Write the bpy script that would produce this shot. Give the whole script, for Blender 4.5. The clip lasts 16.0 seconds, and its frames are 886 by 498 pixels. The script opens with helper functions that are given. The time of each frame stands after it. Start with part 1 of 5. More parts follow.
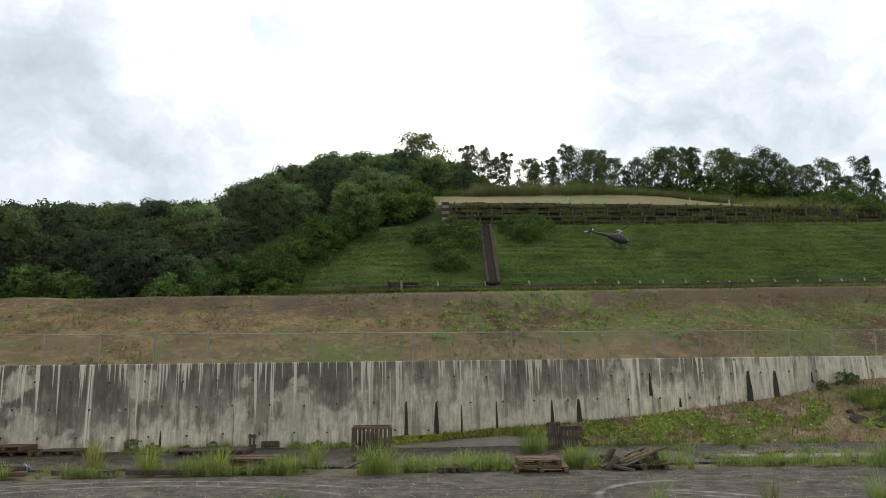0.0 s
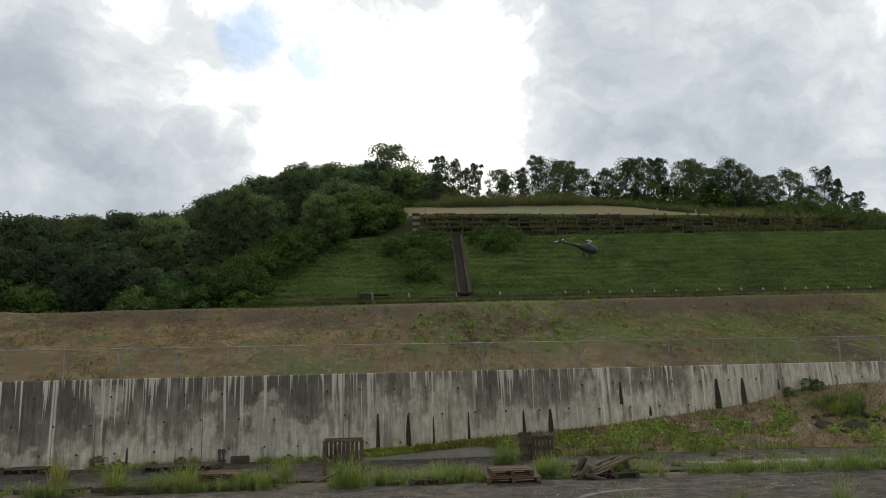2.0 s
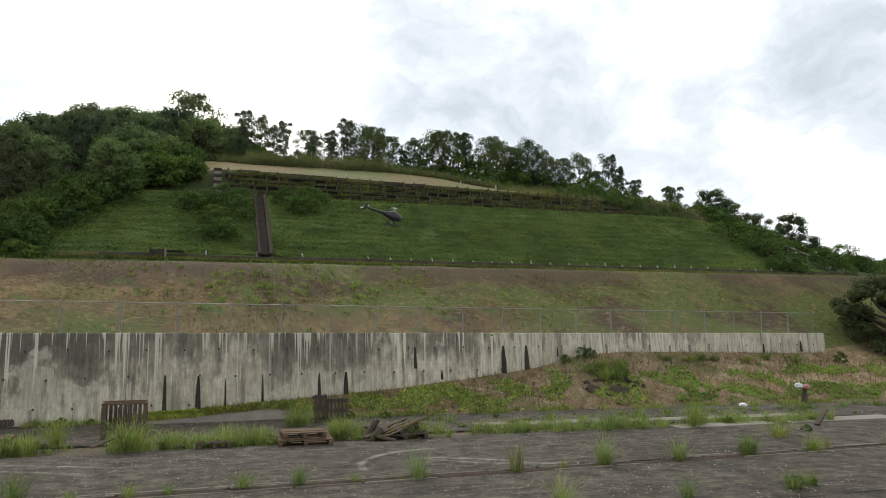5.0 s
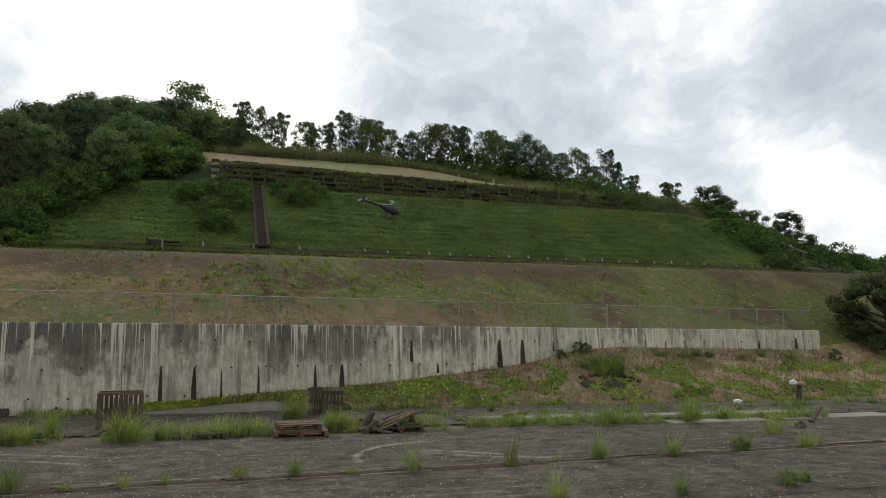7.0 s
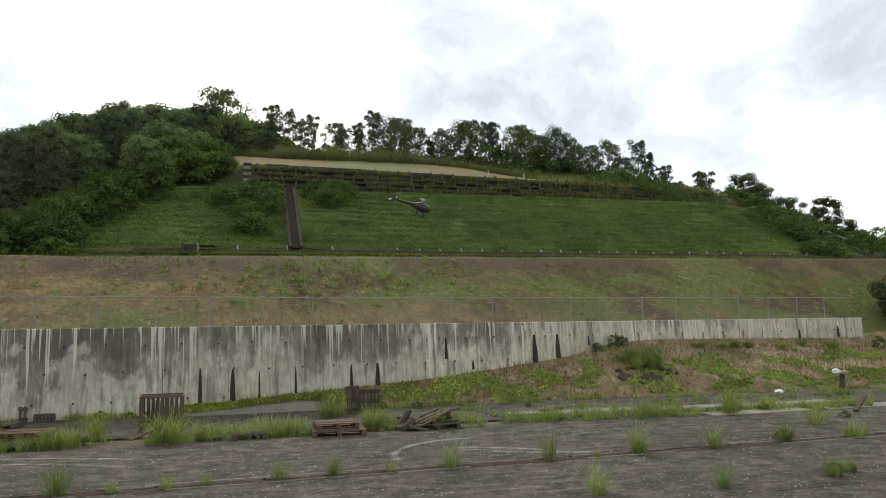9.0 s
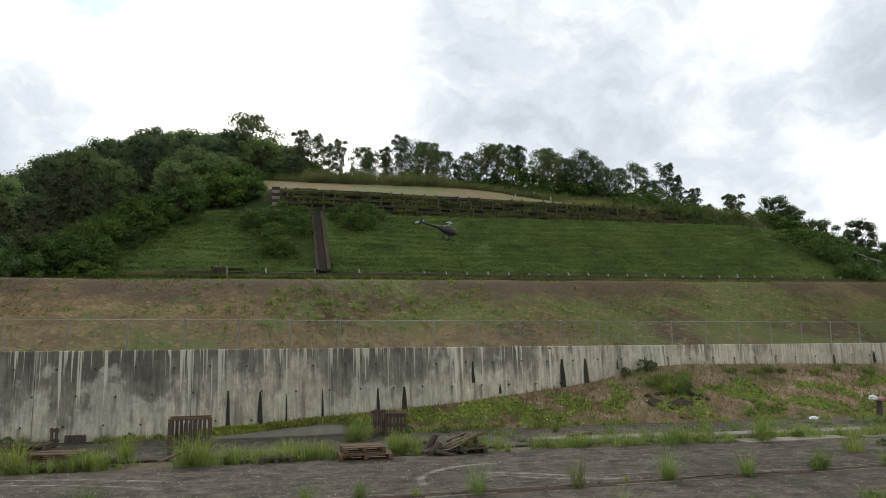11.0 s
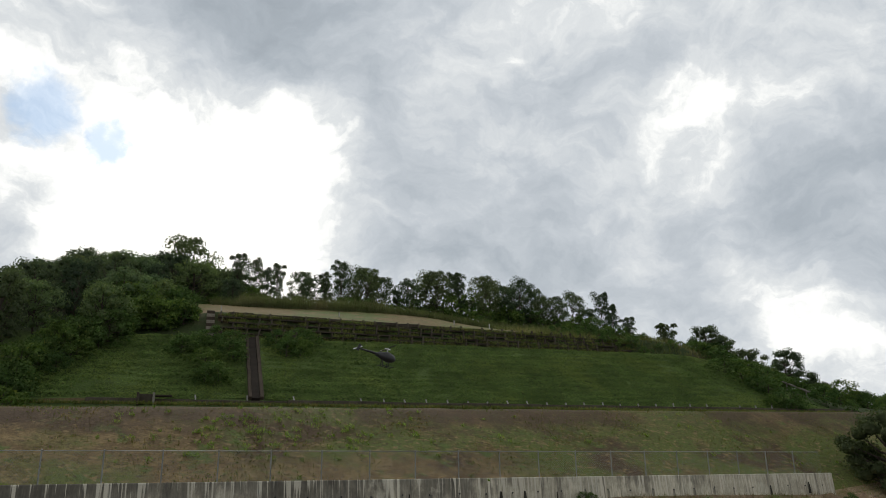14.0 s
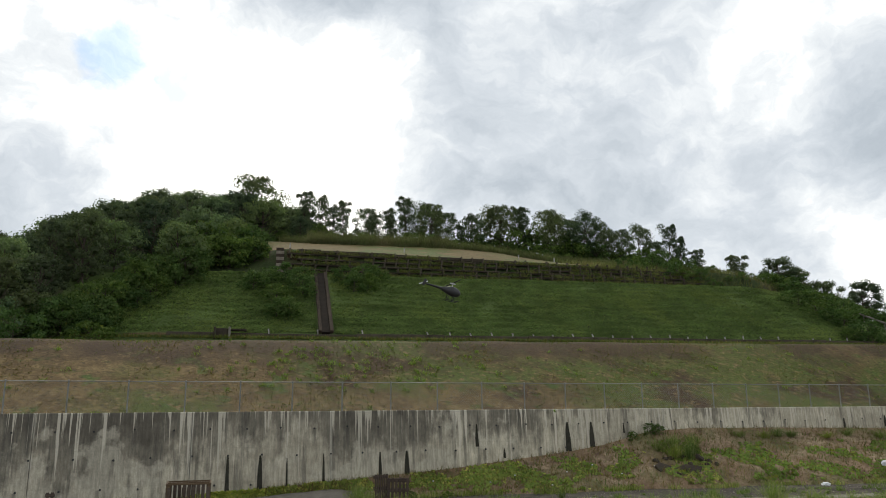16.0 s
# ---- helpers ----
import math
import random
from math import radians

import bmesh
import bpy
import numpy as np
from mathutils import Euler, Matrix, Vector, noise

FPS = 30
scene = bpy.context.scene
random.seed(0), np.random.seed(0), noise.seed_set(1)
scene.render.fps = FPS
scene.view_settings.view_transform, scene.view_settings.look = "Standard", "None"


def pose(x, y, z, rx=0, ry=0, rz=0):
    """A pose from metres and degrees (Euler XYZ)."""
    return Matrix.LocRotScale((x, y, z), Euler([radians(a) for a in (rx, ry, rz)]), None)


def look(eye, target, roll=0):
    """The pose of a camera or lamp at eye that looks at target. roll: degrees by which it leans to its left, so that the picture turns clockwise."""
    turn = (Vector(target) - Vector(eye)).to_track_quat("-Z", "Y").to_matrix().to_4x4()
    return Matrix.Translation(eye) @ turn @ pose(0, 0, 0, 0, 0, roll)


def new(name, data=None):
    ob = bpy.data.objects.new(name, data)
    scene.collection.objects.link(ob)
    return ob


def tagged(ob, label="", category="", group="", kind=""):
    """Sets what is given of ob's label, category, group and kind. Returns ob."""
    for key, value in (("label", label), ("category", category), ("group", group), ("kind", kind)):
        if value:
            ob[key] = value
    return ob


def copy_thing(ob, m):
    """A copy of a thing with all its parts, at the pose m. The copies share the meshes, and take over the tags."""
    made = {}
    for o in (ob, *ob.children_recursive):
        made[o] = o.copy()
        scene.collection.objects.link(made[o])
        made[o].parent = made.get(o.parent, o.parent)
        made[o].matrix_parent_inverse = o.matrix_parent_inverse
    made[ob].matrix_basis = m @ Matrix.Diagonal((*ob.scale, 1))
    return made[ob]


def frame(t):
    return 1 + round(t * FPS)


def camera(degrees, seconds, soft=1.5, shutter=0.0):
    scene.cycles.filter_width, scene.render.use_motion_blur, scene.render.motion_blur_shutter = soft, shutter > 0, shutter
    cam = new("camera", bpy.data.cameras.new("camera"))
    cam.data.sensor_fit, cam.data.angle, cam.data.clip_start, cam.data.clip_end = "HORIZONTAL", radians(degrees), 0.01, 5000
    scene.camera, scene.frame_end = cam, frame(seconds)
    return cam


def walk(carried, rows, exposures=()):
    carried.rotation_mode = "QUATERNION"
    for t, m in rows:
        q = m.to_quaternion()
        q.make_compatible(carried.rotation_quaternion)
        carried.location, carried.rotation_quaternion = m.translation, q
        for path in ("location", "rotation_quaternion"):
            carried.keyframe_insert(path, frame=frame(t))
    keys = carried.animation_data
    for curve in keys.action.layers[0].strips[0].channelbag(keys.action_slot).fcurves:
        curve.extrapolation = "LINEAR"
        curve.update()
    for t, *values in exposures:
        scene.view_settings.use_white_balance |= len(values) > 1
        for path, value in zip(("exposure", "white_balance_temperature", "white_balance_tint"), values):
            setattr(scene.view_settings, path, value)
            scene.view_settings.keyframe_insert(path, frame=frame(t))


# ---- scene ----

# ================= camera =================
cam = camera(60.44, 16.0, soft=1.0)
EYE = 2.4
PATH = [
    (0, -0.10, 8.45, 0.66), (0.5, -1.17, 10.08, 0.86), (1, -1.95, 10.68, 1.25), (1.5, -2.26, 10.22, 1.30),
    (2, -2.21, 9.24, 1.35), (2.5, -4.14, 7.88, 1.53), (3, -7.49, 6.79, 1.37), (3.5, -9.61, 6.20, 0.95),
    (4, -11.99, 6.39, 0.59), (4.5, -15.82, 5.55, 0.42), (4.7, -16.76, 6.35, 0.26), (6.8, -17.92, 6.24, -0.37),
    (7, -17.45, 5.90, -0.54), (7.5, -16.72, 5.08, -0.43), (8, -16.19, 5.82, 0.18), (8.5, -15.91, 5.86, 0.47),
    (9, -14.90, 5.67, 0.83), (9.5, -14.01, 6.23, 0.98), (10, -13.29, 6.92, 1.03), (10.2, -12.97, 7.40, 1.07),
    (12.3, -13.22, 7.40, 0.15), (12.5, -13.30, 5.66, 0.06), (13, -14.00, 4.38, -0.30), (13.5, -14.81, 7.92, -0.29),
    (14, -17.52, 16.88, 0.85), (14.5, -16.77, 11.79, 0.68), (15, -13.85, 7.70, -0.15), (15.5, -12.56, 8.90, -0.02),
    (16, -12.65, 12.04, 0.50),
]
EXPOSURES = [(0, 0.58), (0.5, 0.28), (1.0, 0.14), (1.5, 0.0), (2.0, 0.05), (2.5, 0.28), (3.0, 0.50), (3.5, 0.58), (4.7, 0.62), (6.8, 0.12), (7.0, 0.24), (7.5, 0.45), (8.0, 0.62), (10.2, 0.65), (12.3, -0.02), (12.6, 0.3), (13.0, 0.58), (13.5, 0.8), (13.75, 0.5), (14.0, -0.08), (14.25, -0.42), (14.5, -0.5), (14.75, -0.28), (15.0, 0.05), (15.5, 0.38), (16, 0.24)]
walk(cam, [(t, pose(0, 0, EYE, 90 + p, r, y)) for t, y, p, r in PATH], EXPOSURES)

# ================= world and sun =================
SUN_AZ, SUN_EL = 2.0, 40.0          # degrees: bearing from +y towards +x, and height


def heading(az, el):
    a, e = radians(az), radians(el)
    return Vector((math.sin(a) * math.cos(e), math.cos(a) * math.cos(e), math.sin(e)))


def node(nt, kind, **inputs):
    n = nt.nodes.new(kind)
    for key, value in inputs.items():
        n.inputs[key.replace("_", " ")].default_value = value
    return n


def math_node(nt, op, a, b=None, clamp=False):
    n = nt.nodes.new("ShaderNodeMath")
    n.operation, n.use_clamp = op, clamp
    for i, v in enumerate((a, b)):
        if v is None:
            continue
        if isinstance(v, (int, float)):
            n.inputs[i].default_value = v
        else:
            nt.links.new(v, n.inputs[i])
    return n.outputs[0]


def ramp(nt, fac, stops):
    n = nt.nodes.new("ShaderNodeValToRGB")
    els = n.color_ramp.elements
    while len(els) < len(stops):
        els.new(0.5)
    for e, (p, c) in zip(els, stops):
        e.position = p
        e.color = (c, c, c, 1) if isinstance(c, (int, float)) else (*c, 1)
    nt.links.new(fac, n.inputs[0])
    return n.outputs[0]


def mix(nt, fac, a, b, blend="MIX"):
    n = nt.nodes.new("ShaderNodeMix")
    n.data_type, n.blend_type = "RGBA", blend
    for sock, v in ((n.inputs[0], fac), (n.inputs[6], a), (n.inputs[7], b)):
        if isinstance(v, (int, float)):
            sock.default_value = v
        elif isinstance(v, tuple):
            sock.default_value = (*v, 1)
        else:
            nt.links.new(v, sock)
    return n.outputs[2]


def noise_at(nt, vec, scale, detail=4.0, rough=0.55, stretch=None):
    if stretch:
        m = nt.nodes.new("ShaderNodeMapping")
        m.inputs["Scale"].default_value = stretch
        nt.links.new(vec, m.inputs["Vector"])
        vec = m.outputs[0]
    n = node(nt, "ShaderNodeTexNoise", Scale=scale, Detail=detail, Roughness=rough)
    nt.links.new(vec, n.inputs["Vector"])
    return n.outputs["Fac"]


world = bpy.data.worlds.new("cloudy_sky")
scene.world = world
world.use_nodes = True
wt = world.node_tree
wt.nodes.clear()
sky = wt.nodes.new("ShaderNodeTexSky")
sky.sky_type, sky.sun_disc = "NISHITA", False
sky.dust_density, sky.ozone_density = 0.3, 1.2
sky.sun_elevation, sky.sun_rotation = radians(SUN_EL), radians(SUN_AZ)
coords = wt.nodes.new("ShaderNodeTexCoord").outputs["Generated"]


def bent_sky(scale, amount, detail):
    """Sky directions pushed about by a noise, so that whatever is laid on them has ragged edges."""
    w = node(wt, "ShaderNodeTexNoise", Scale=scale, Detail=detail, Roughness=0.58)
    wt.links.new(coords, w.inputs["Vector"])
    b = wt.nodes.new("ShaderNodeMix")
    b.data_type, b.blend_type = "RGBA", "LINEAR_LIGHT"
    b.inputs[0].default_value = amount
    wt.links.new(coords, b.inputs[6])
    wt.links.new(w.outputs["Color"], b.inputs[7])
    n = wt.nodes.new("ShaderNodeVectorMath")
    n.operation = "NORMALIZE"
    wt.links.new(b.outputs[2], n.inputs[0])
    return n.outputs[0]


def lobe(vec, az, el, reach, core=0.1):
    """1 towards a heading, falling smoothly to 0 at reach degrees from it."""
    d = wt.nodes.new("ShaderNodeVectorMath")
    d.operation = "DOT_PRODUCT"
    d.inputs[1].default_value = heading(az, el)
    wt.links.new(vec, d.inputs[0])
    m = wt.nodes.new("ShaderNodeMapRange")
    m.interpolation_type = "SMOOTHSTEP"
    m.inputs["From Min"].default_value, m.inputs["From Max"].default_value = math.cos(radians(reach)), math.cos(radians(reach * core))
    wt.links.new(d.outputs["Value"], m.inputs["Value"])
    return m.outputs[0]


drift_sky = bent_sky(5.0, 0.085, 6.0)
torn_sky = bent_sky(30.0, 0.034, 6.0)
big = noise_at(wt, drift_sky, 3.4, 6.0, 0.56, (1, 1, 1.5))
fine = noise_at(wt, drift_sky, 10.0, 7.0, 0.60, (1, 1, 1.7))
body_ = math_node(wt, "ADD", math_node(wt, "MULTIPLY", big, 0.75), math_node(wt, "MULTIPLY", fine, 1.0))
shade = math_node(wt, "ADD", body_, -0.22)
# banks of lighter and heavier cloud: bearing, height, reach in degrees, weight
for az, el, reach, weight in ((0.5, 20.0, 14.0, 0.60), (-5.0, 15.0, 9.0, 0.16), (-19.0, 24.0, 10.0, 0.20), (37.0, 25.0, 5.0, 0.16), (41.5, 14.5, 5.0, 0.16), (33.0, 16.0, 12.0, -0.08), (46.0, 8.0, 6.0, 0.22),
                              (-1.0, 31.0, 9.0, -0.34), (8.0, 31.0, 9.0, -0.10), (19.0, 18.0, 12.0, -0.07), (29.5, 29.0, 6.0, -0.12), (47.5, 17.5, 8.0, -0.34), (-30.0, 14.0, 16.0, -0.26), (13.5, 17.0, 8.0, -0.05), (24.0, 19.0, 30.0, -0.05)):
    shade = math_node(wt, "ADD", shade, math_node(wt, "MULTIPLY", lobe(drift_sky, az, el, reach), weight))
cloud = ramp(wt, shade, [(0.0, (0.345, 0.39, 0.435)), (0.30, (0.455, 0.505, 0.555)), (0.55, (0.60, 0.645, 0.69)), (0.76, (0.80, 0.83, 0.845)), (1.0, (1.40, 1.38, 1.31))])
# two ragged openings in the clouds
hole = math_node(wt, "MAXIMUM", lobe(torn_sky, -12.2, 24.7, 3.0, 0.3), lobe(torn_sky, -7.9, 22.9, 1.9, 0.25))
hole = math_node(wt, "MULTIPLY", hole, 0.62)
clear = wt.nodes.new("ShaderNodeVectorMath")
clear.operation = "MULTIPLY"
clear.inputs[1].default_value = (0.100, 0.118, 0.122)
wt.links.new(sky.outputs[0], clear.inputs[0])
cover = math_node(wt, "SUBTRACT", 1.0, hole)
bg = node(wt, "ShaderNodeBackground", Strength=1.0)
wt.links.new(mix(wt, cover, clear.outputs[0], cloud), bg.inputs["Color"])
wo = wt.nodes.new("ShaderNodeOutputWorld")
wt.links.new(bg.outputs[0], wo.inputs["Surface"])

sun_data = bpy.data.lights.new("sun", "SUN")
sun_data.energy, sun_data.angle, sun_data.color = 1.5, radians(20), (1.0, 0.94, 0.85)
sun = new("sun", sun_data)
sun.matrix_world = look(heading(SUN_AZ, SUN_EL) * 200, (0, 0, 0))


# ================= materials =================
def material(name):
    m = bpy.data.materials.new(name)
    m.use_nodes = True
    nt = m.node_tree
    p = nt.nodes["Principled BSDF"]
    co = nt.nodes.new("ShaderNodeTexCoord").outputs["Object"]
    return m, nt, p, co


def bump(nt, p, height, strength=0.4, distance=0.02):
    b = node(nt, "ShaderNodeBump", Strength=strength, Distance=distance)
    nt.links.new(height, b.inputs["Height"])
    nt.links.new(b.outputs[0], p.inputs["Normal"])


def plain(name, colour, rough=0.7, metal=0.0, vary=0.25, scale=6.0, stretch=None, relief=0.15):
    m, nt, p, co = material(name)
    n = noise_at(nt, co, scale, 5.0, 0.6, stretch)
    g = noise_at(nt, co, scale * 7, 3.0, 0.6, stretch)
    lo = tuple(c * (1 - vary) for c in colour)
    hi = tuple(min(1, c * (1 + vary)) for c in colour)
    c1 = ramp(nt, n, [(0.3, lo), (0.7, hi)])
    c2 = mix(nt, 0.35, c1, ramp(nt, g, [(0.3, tuple(c * 0.6 for c in colour)), (0.7, hi)]))
    rnd = nt.nodes.new("ShaderNodeObjectInfo").outputs["Random"]
    c3 = mix(nt, 1.0, c2, ramp(nt, rnd, [(0, 0.78), (1, 1.0)]), "MULTIPLY")
    nt.links.new(c3, p.inputs["Base Color"])
    p.inputs["Roughness"].default_value, p.inputs["Metallic"].default_value = rough, metal
    bump(nt, p, g, relief, 0.01)
    if rough > 0.8:
        p.inputs["Specular IOR Level"].default_value = 0.12
    return m


def leafy(name, dark, light, odd=None, odd_share=0.0, through_light=0.3, rough=0.85, tint=0.35, patches=None):
    """Leaves: each island of the mesh has its own shade, each plant its own tint."""
    m, nt, p, co = material(name)
    isl = nt.nodes.new("ShaderNodeNewGeometry").outputs["Random Per Island"]
    rnd = nt.nodes.new("ShaderNodeObjectInfo").outputs["Random"]
    c = ramp(nt, isl, [(0.0, dark), (1.0, light)])
    if odd:
        c = mix(nt, ramp(nt, isl, [(1 - odd_share - 0.005, 0.0), (1 - odd_share, 1.0)]), c, odd)
    patch = noise_at(nt, co, 0.55, 3.0)
    c = mix(nt, 1.0, c, ramp(nt, patch, [(0.3, 0.62), (0.7, 1.15)]), "MULTIPLY")
    if patches:      # stands of another colour, metres across
        c = mix(nt, math_node(nt, "MULTIPLY", ramp(nt, noise_at(nt, co, 0.22, 4.0, 0.6), [(0.50, 0.0), (0.66, 1.0)]), 0.65), c, patches)
    c = mix(nt, 1.0, c, ramp(nt, rnd, [(0, (1 - tint, 1 - tint * 0.8, 1 - tint * 0.7)), (0.5, (1, 1, 1)), (1, (1.15, 1.08, 0.85))]), "MULTIPLY")
    nt.links.new(c, p.inputs["Base Color"])
    p.inputs["Roughness"].default_value = rough
    p.inputs["Specular IOR Level"].default_value = 0.10
    tr = nt.nodes.new("ShaderNodeBsdfTranslucent")
    nt.links.new(mix(nt, 1.0, c, (0.9, 1.05, 0.6), "MULTIPLY"), tr.inputs["Color"])
    ms = nt.nodes.new("ShaderNodeMixShader")
    ms.inputs[0].default_value = through_light
    nt.links.new(p.outputs[0], ms.inputs[1])
    nt.links.new(tr.outputs[0], ms.inputs[2])
    nt.links.new(ms.outputs[0], nt.nodes["Material Output"].inputs["Surface"])
    return m


def soil_mix(name, layers, rough=0.9, relief=0.6, distance=0.06, drift=0.0):
    """Ground of several colours, each laid over the last by a noise of its own: (colour, scale, low, high)."""
    m, nt, p, co = material(name)
    c = layers[0]
    grain = noise_at(nt, co, 9.0, 6.0, 0.65)
    for i, (colour, scale, lo, hi) in enumerate(layers[1:]):
        off = nt.nodes.new("ShaderNodeMapping")
        off.inputs["Location"].default_value = (13.7 * i, 5.1 * i, 3.3 * i)
        nt.links.new(co, off.inputs["Vector"])
        n = noise_at(nt, off.outputs[0], scale, 6.0, 0.62)
        if drift and i == 1:     # greener towards one end
            xs = nt.nodes.new("ShaderNodeSeparateXYZ")
            nt.links.new(co, xs.inputs[0])
            n = math_node(nt, "ADD", n, math_node(nt, "MULTIPLY", xs.outputs["X"], drift))
        c = mix(nt, ramp(nt, n, [(lo, 0.0), (hi, 1.0)]), c, colour)
    if drift:      # bare dark soil worn along the brow of the embankment, in long broken stretches
        along_x = noise_at(nt, co, 0.11, 3.0, 0.5, (1, 0.0, 0.0))
        ragged = noise_at(nt, co, 0.9, 6.0, 0.65)
        brow = math_node(nt, "SUBTRACT", math_node(nt, "ADD", math_node(nt, "MULTIPLY", xs.outputs["X"], WALL_RUN), CREST_Y + 0.2), xs.outputs["Y"])
        band = math_node(nt, "ADD", math_node(nt, "MULTIPLY", brow, 0.30), math_node(nt, "MULTIPLY", math_node(nt, "SUBTRACT", ragged, 0.5), 2.0))
        bare = math_node(nt, "MULTIPLY", ramp(nt, band, [(0.45, 1.0), (0.95, 0.0)]), ramp(nt, along_x, [(0.40, 0.0), (0.50, 0.85)]))
        c = mix(nt, bare, c, (0.060, 0.040, 0.024))
    c = mix(nt, 1.0, c, ramp(nt, grain, [(0.25, 0.5), (0.75, 1.25)]), "MULTIPLY")
    nt.links.new(c, p.inputs["Base Color"])
    p.inputs["Roughness"].default_value = rough
    p.inputs["Specular IOR Level"].default_value = 0.2
    bump(nt, p, grain, relief, distance)
    p.inputs["Specular IOR Level"].default_value = 0.08
    return m


MAT = {}
WALL_RUN, CREST_Y = 0.14, 30.5          # run of the wall across the plan, and the brow of the embankment
# leaf_forest is greyed towards blue: distance haze mixed into its leaf colour
MAT["leaf_forest"] = leafy("leaf_forest", (0.115, 0.160, 0.090), (0.175, 0.235, 0.125), (0.21, 0.25, 0.12), 0.06, 0.50, tint=0.42)
MAT["leaf_dark"] = leafy("leaf_dark", (0.075, 0.098, 0.060), (0.120, 0.152, 0.086), (0.145, 0.165, 0.088), 0.05, 0.42)
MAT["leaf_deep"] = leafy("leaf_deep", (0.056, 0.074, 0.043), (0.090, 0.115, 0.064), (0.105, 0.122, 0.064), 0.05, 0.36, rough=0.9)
MAT["leaf_shrub"] = leafy("leaf_shrub", (0.062, 0.105, 0.030), (0.125, 0.19, 0.058), (0.17, 0.21, 0.065), 0.06, 0.35)
MAT["leaf_cover"] = leafy("leaf_cover", (0.108, 0.160, 0.042), (0.150, 0.214, 0.062), (0.20, 0.235, 0.066), 0.06, 0.35, rough=0.9, patches=(0.19, 0.235, 0.06))
MAT["leaf_vine"] = leafy("leaf_vine", (0.22, 0.29, 0.060), (0.38, 0.43, 0.11), (0.50, 0.46, 0.12), 0.22, 0.45)
MAT["leaf_vine_green"] = leafy("leaf_vine_green", (0.13, 0.205, 0.048), (0.22, 0.31, 0.080), (0.25, 0.28, 0.06), 0.1, 0.35)
MAT["grass_green"] = leafy("grass_green", (0.16, 0.215, 0.062), (0.30, 0.35, 0.12), (0.40, 0.36, 0.19), 0.18, 0.45)
MAT["grass_pale"] = leafy("grass_pale", (0.20, 0.27, 0.11), (0.30, 0.36, 0.16), (0.42, 0.40, 0.24), 0.2, 0.5)
MAT["grass_dry"] = leafy("grass_dry", (0.20, 0.145, 0.068), (0.33, 0.24, 0.115), (0.14, 0.17, 0.055), 0.25, 0.45)
MAT["grass_straw"] = leafy("grass_straw", (0.24, 0.225, 0.10), (0.40, 0.34, 0.17), (0.20, 0.24, 0.08), 0.3, 0.5)
MAT["grass_slope"] = leafy("grass_slope", (0.10, 0.122, 0.034), (0.16, 0.18, 0.056), (0.23, 0.18, 0.08), 0.22, 0.45)
MAT["reed"] = leafy("reed", (0.115, 0.122, 0.062), (0.185, 0.182, 0.092), (0.12, 0.145, 0.06), 0.3, 0.4, patches=(0.20, 0.165, 0.095))
MAT["grass_ledge"] = leafy("grass_ledge", (0.135, 0.135, 0.068), (0.27, 0.25, 0.135), (0.13, 0.17, 0.06), 0.35, 0.5)
MAT["bark"] = plain("bark", (0.075, 0.06, 0.047), 0.9, vary=0.4, scale=4, stretch=(1, 1, 0.2), relief=0.5)
MAT["hill"] = soil_mix("hill", [(0.045, 0.060, 0.022), ((0.030, 0.045, 0.016), 0.5, 0.42, 0.6), ((0.075, 0.062, 0.035), 0.25, 0.56, 0.68)])
MAT["green_slope"] = soil_mix("green_slope", [(0.070, 0.100, 0.030), ((0.090, 0.130, 0.036), 0.35, 0.42, 0.6), ((0.05, 0.048, 0.025), 0.8, 0.62, 0.72)])
MAT["brown_slope"] = soil_mix("brown_slope", [(0.118, 0.080, 0.038), ((0.185, 0.132, 0.062), 1.1, 0.44, 0.62), ((0.088, 0.105, 0.027), 0.14, 0.49, 0.60), ((0.068, 0.044, 0.026), 0.25, 0.53, 0.63), ((0.078, 0.108, 0.028), 1.1, 0.55, 0.65), ((0.20, 0.145, 0.070), 3.5, 0.54, 0.66), ((0.065, 0.05, 0.028), 5.0, 0.56, 0.66)], drift=0.0058)
MAT["plateau"] = soil_mix("plateau", [(0.145, 0.112, 0.048), ((0.100, 0.125, 0.038), 0.10, 0.48, 0.58), ((0.18, 0.13, 0.062), 0.9, 0.5, 0.65), ((0.10, 0.08, 0.04), 2.5, 0.56, 0.7)])
MAT["bank"] = soil_mix("bank", [(0.23, 0.158, 0.100), ((0.34, 0.26, 0.17), 0.9, 0.45, 0.62), ((0.15, 0.145, 0.065), 0.45, 0.52, 0.66), ((0.14, 0.095, 0.064), 1.9, 0.55, 0.7)], relief=0.9)
MAT["earth"] = soil_mix("earth", [(0.10, 0.085, 0.055), ((0.15, 0.125, 0.085), 0.5, 0.45, 0.6), ((0.07, 0.085, 0.03), 0.3, 0.5, 0.62)])
MAT["wood"] = plain("weathered_wood", (0.125, 0.086, 0.052), 0.85, vary=0.4, scale=3, stretch=(0.4, 8, 8), relief=0.4)
MAT["wood_dark"] = plain("dark_wood", (0.085, 0.065, 0.052), 0.85, vary=0.45, scale=3, stretch=(0.4, 8, 8), relief=0.4)
MAT["wood_red"] = plain("brown_wood", (0.120, 0.074, 0.048), 0.85, vary=0.4, scale=3, stretch=(0.4, 8, 8), relief=0.4)
MAT["pale_paving"] = plain("dusty_paving", (0.155, 0.138, 0.115), 0.9, vary=0.3, scale=2.5, relief=0.4)
MAT["joint_soil"] = plain("joint_soil", (0.048, 0.034, 0.024), 0.95, vary=0.5, scale=5, relief=0.6)
MAT["chute_floor"] = plain("chute_floor", (0.022, 0.017, 0.013), 0.95, vary=0.5, scale=1.5, relief=0.4)
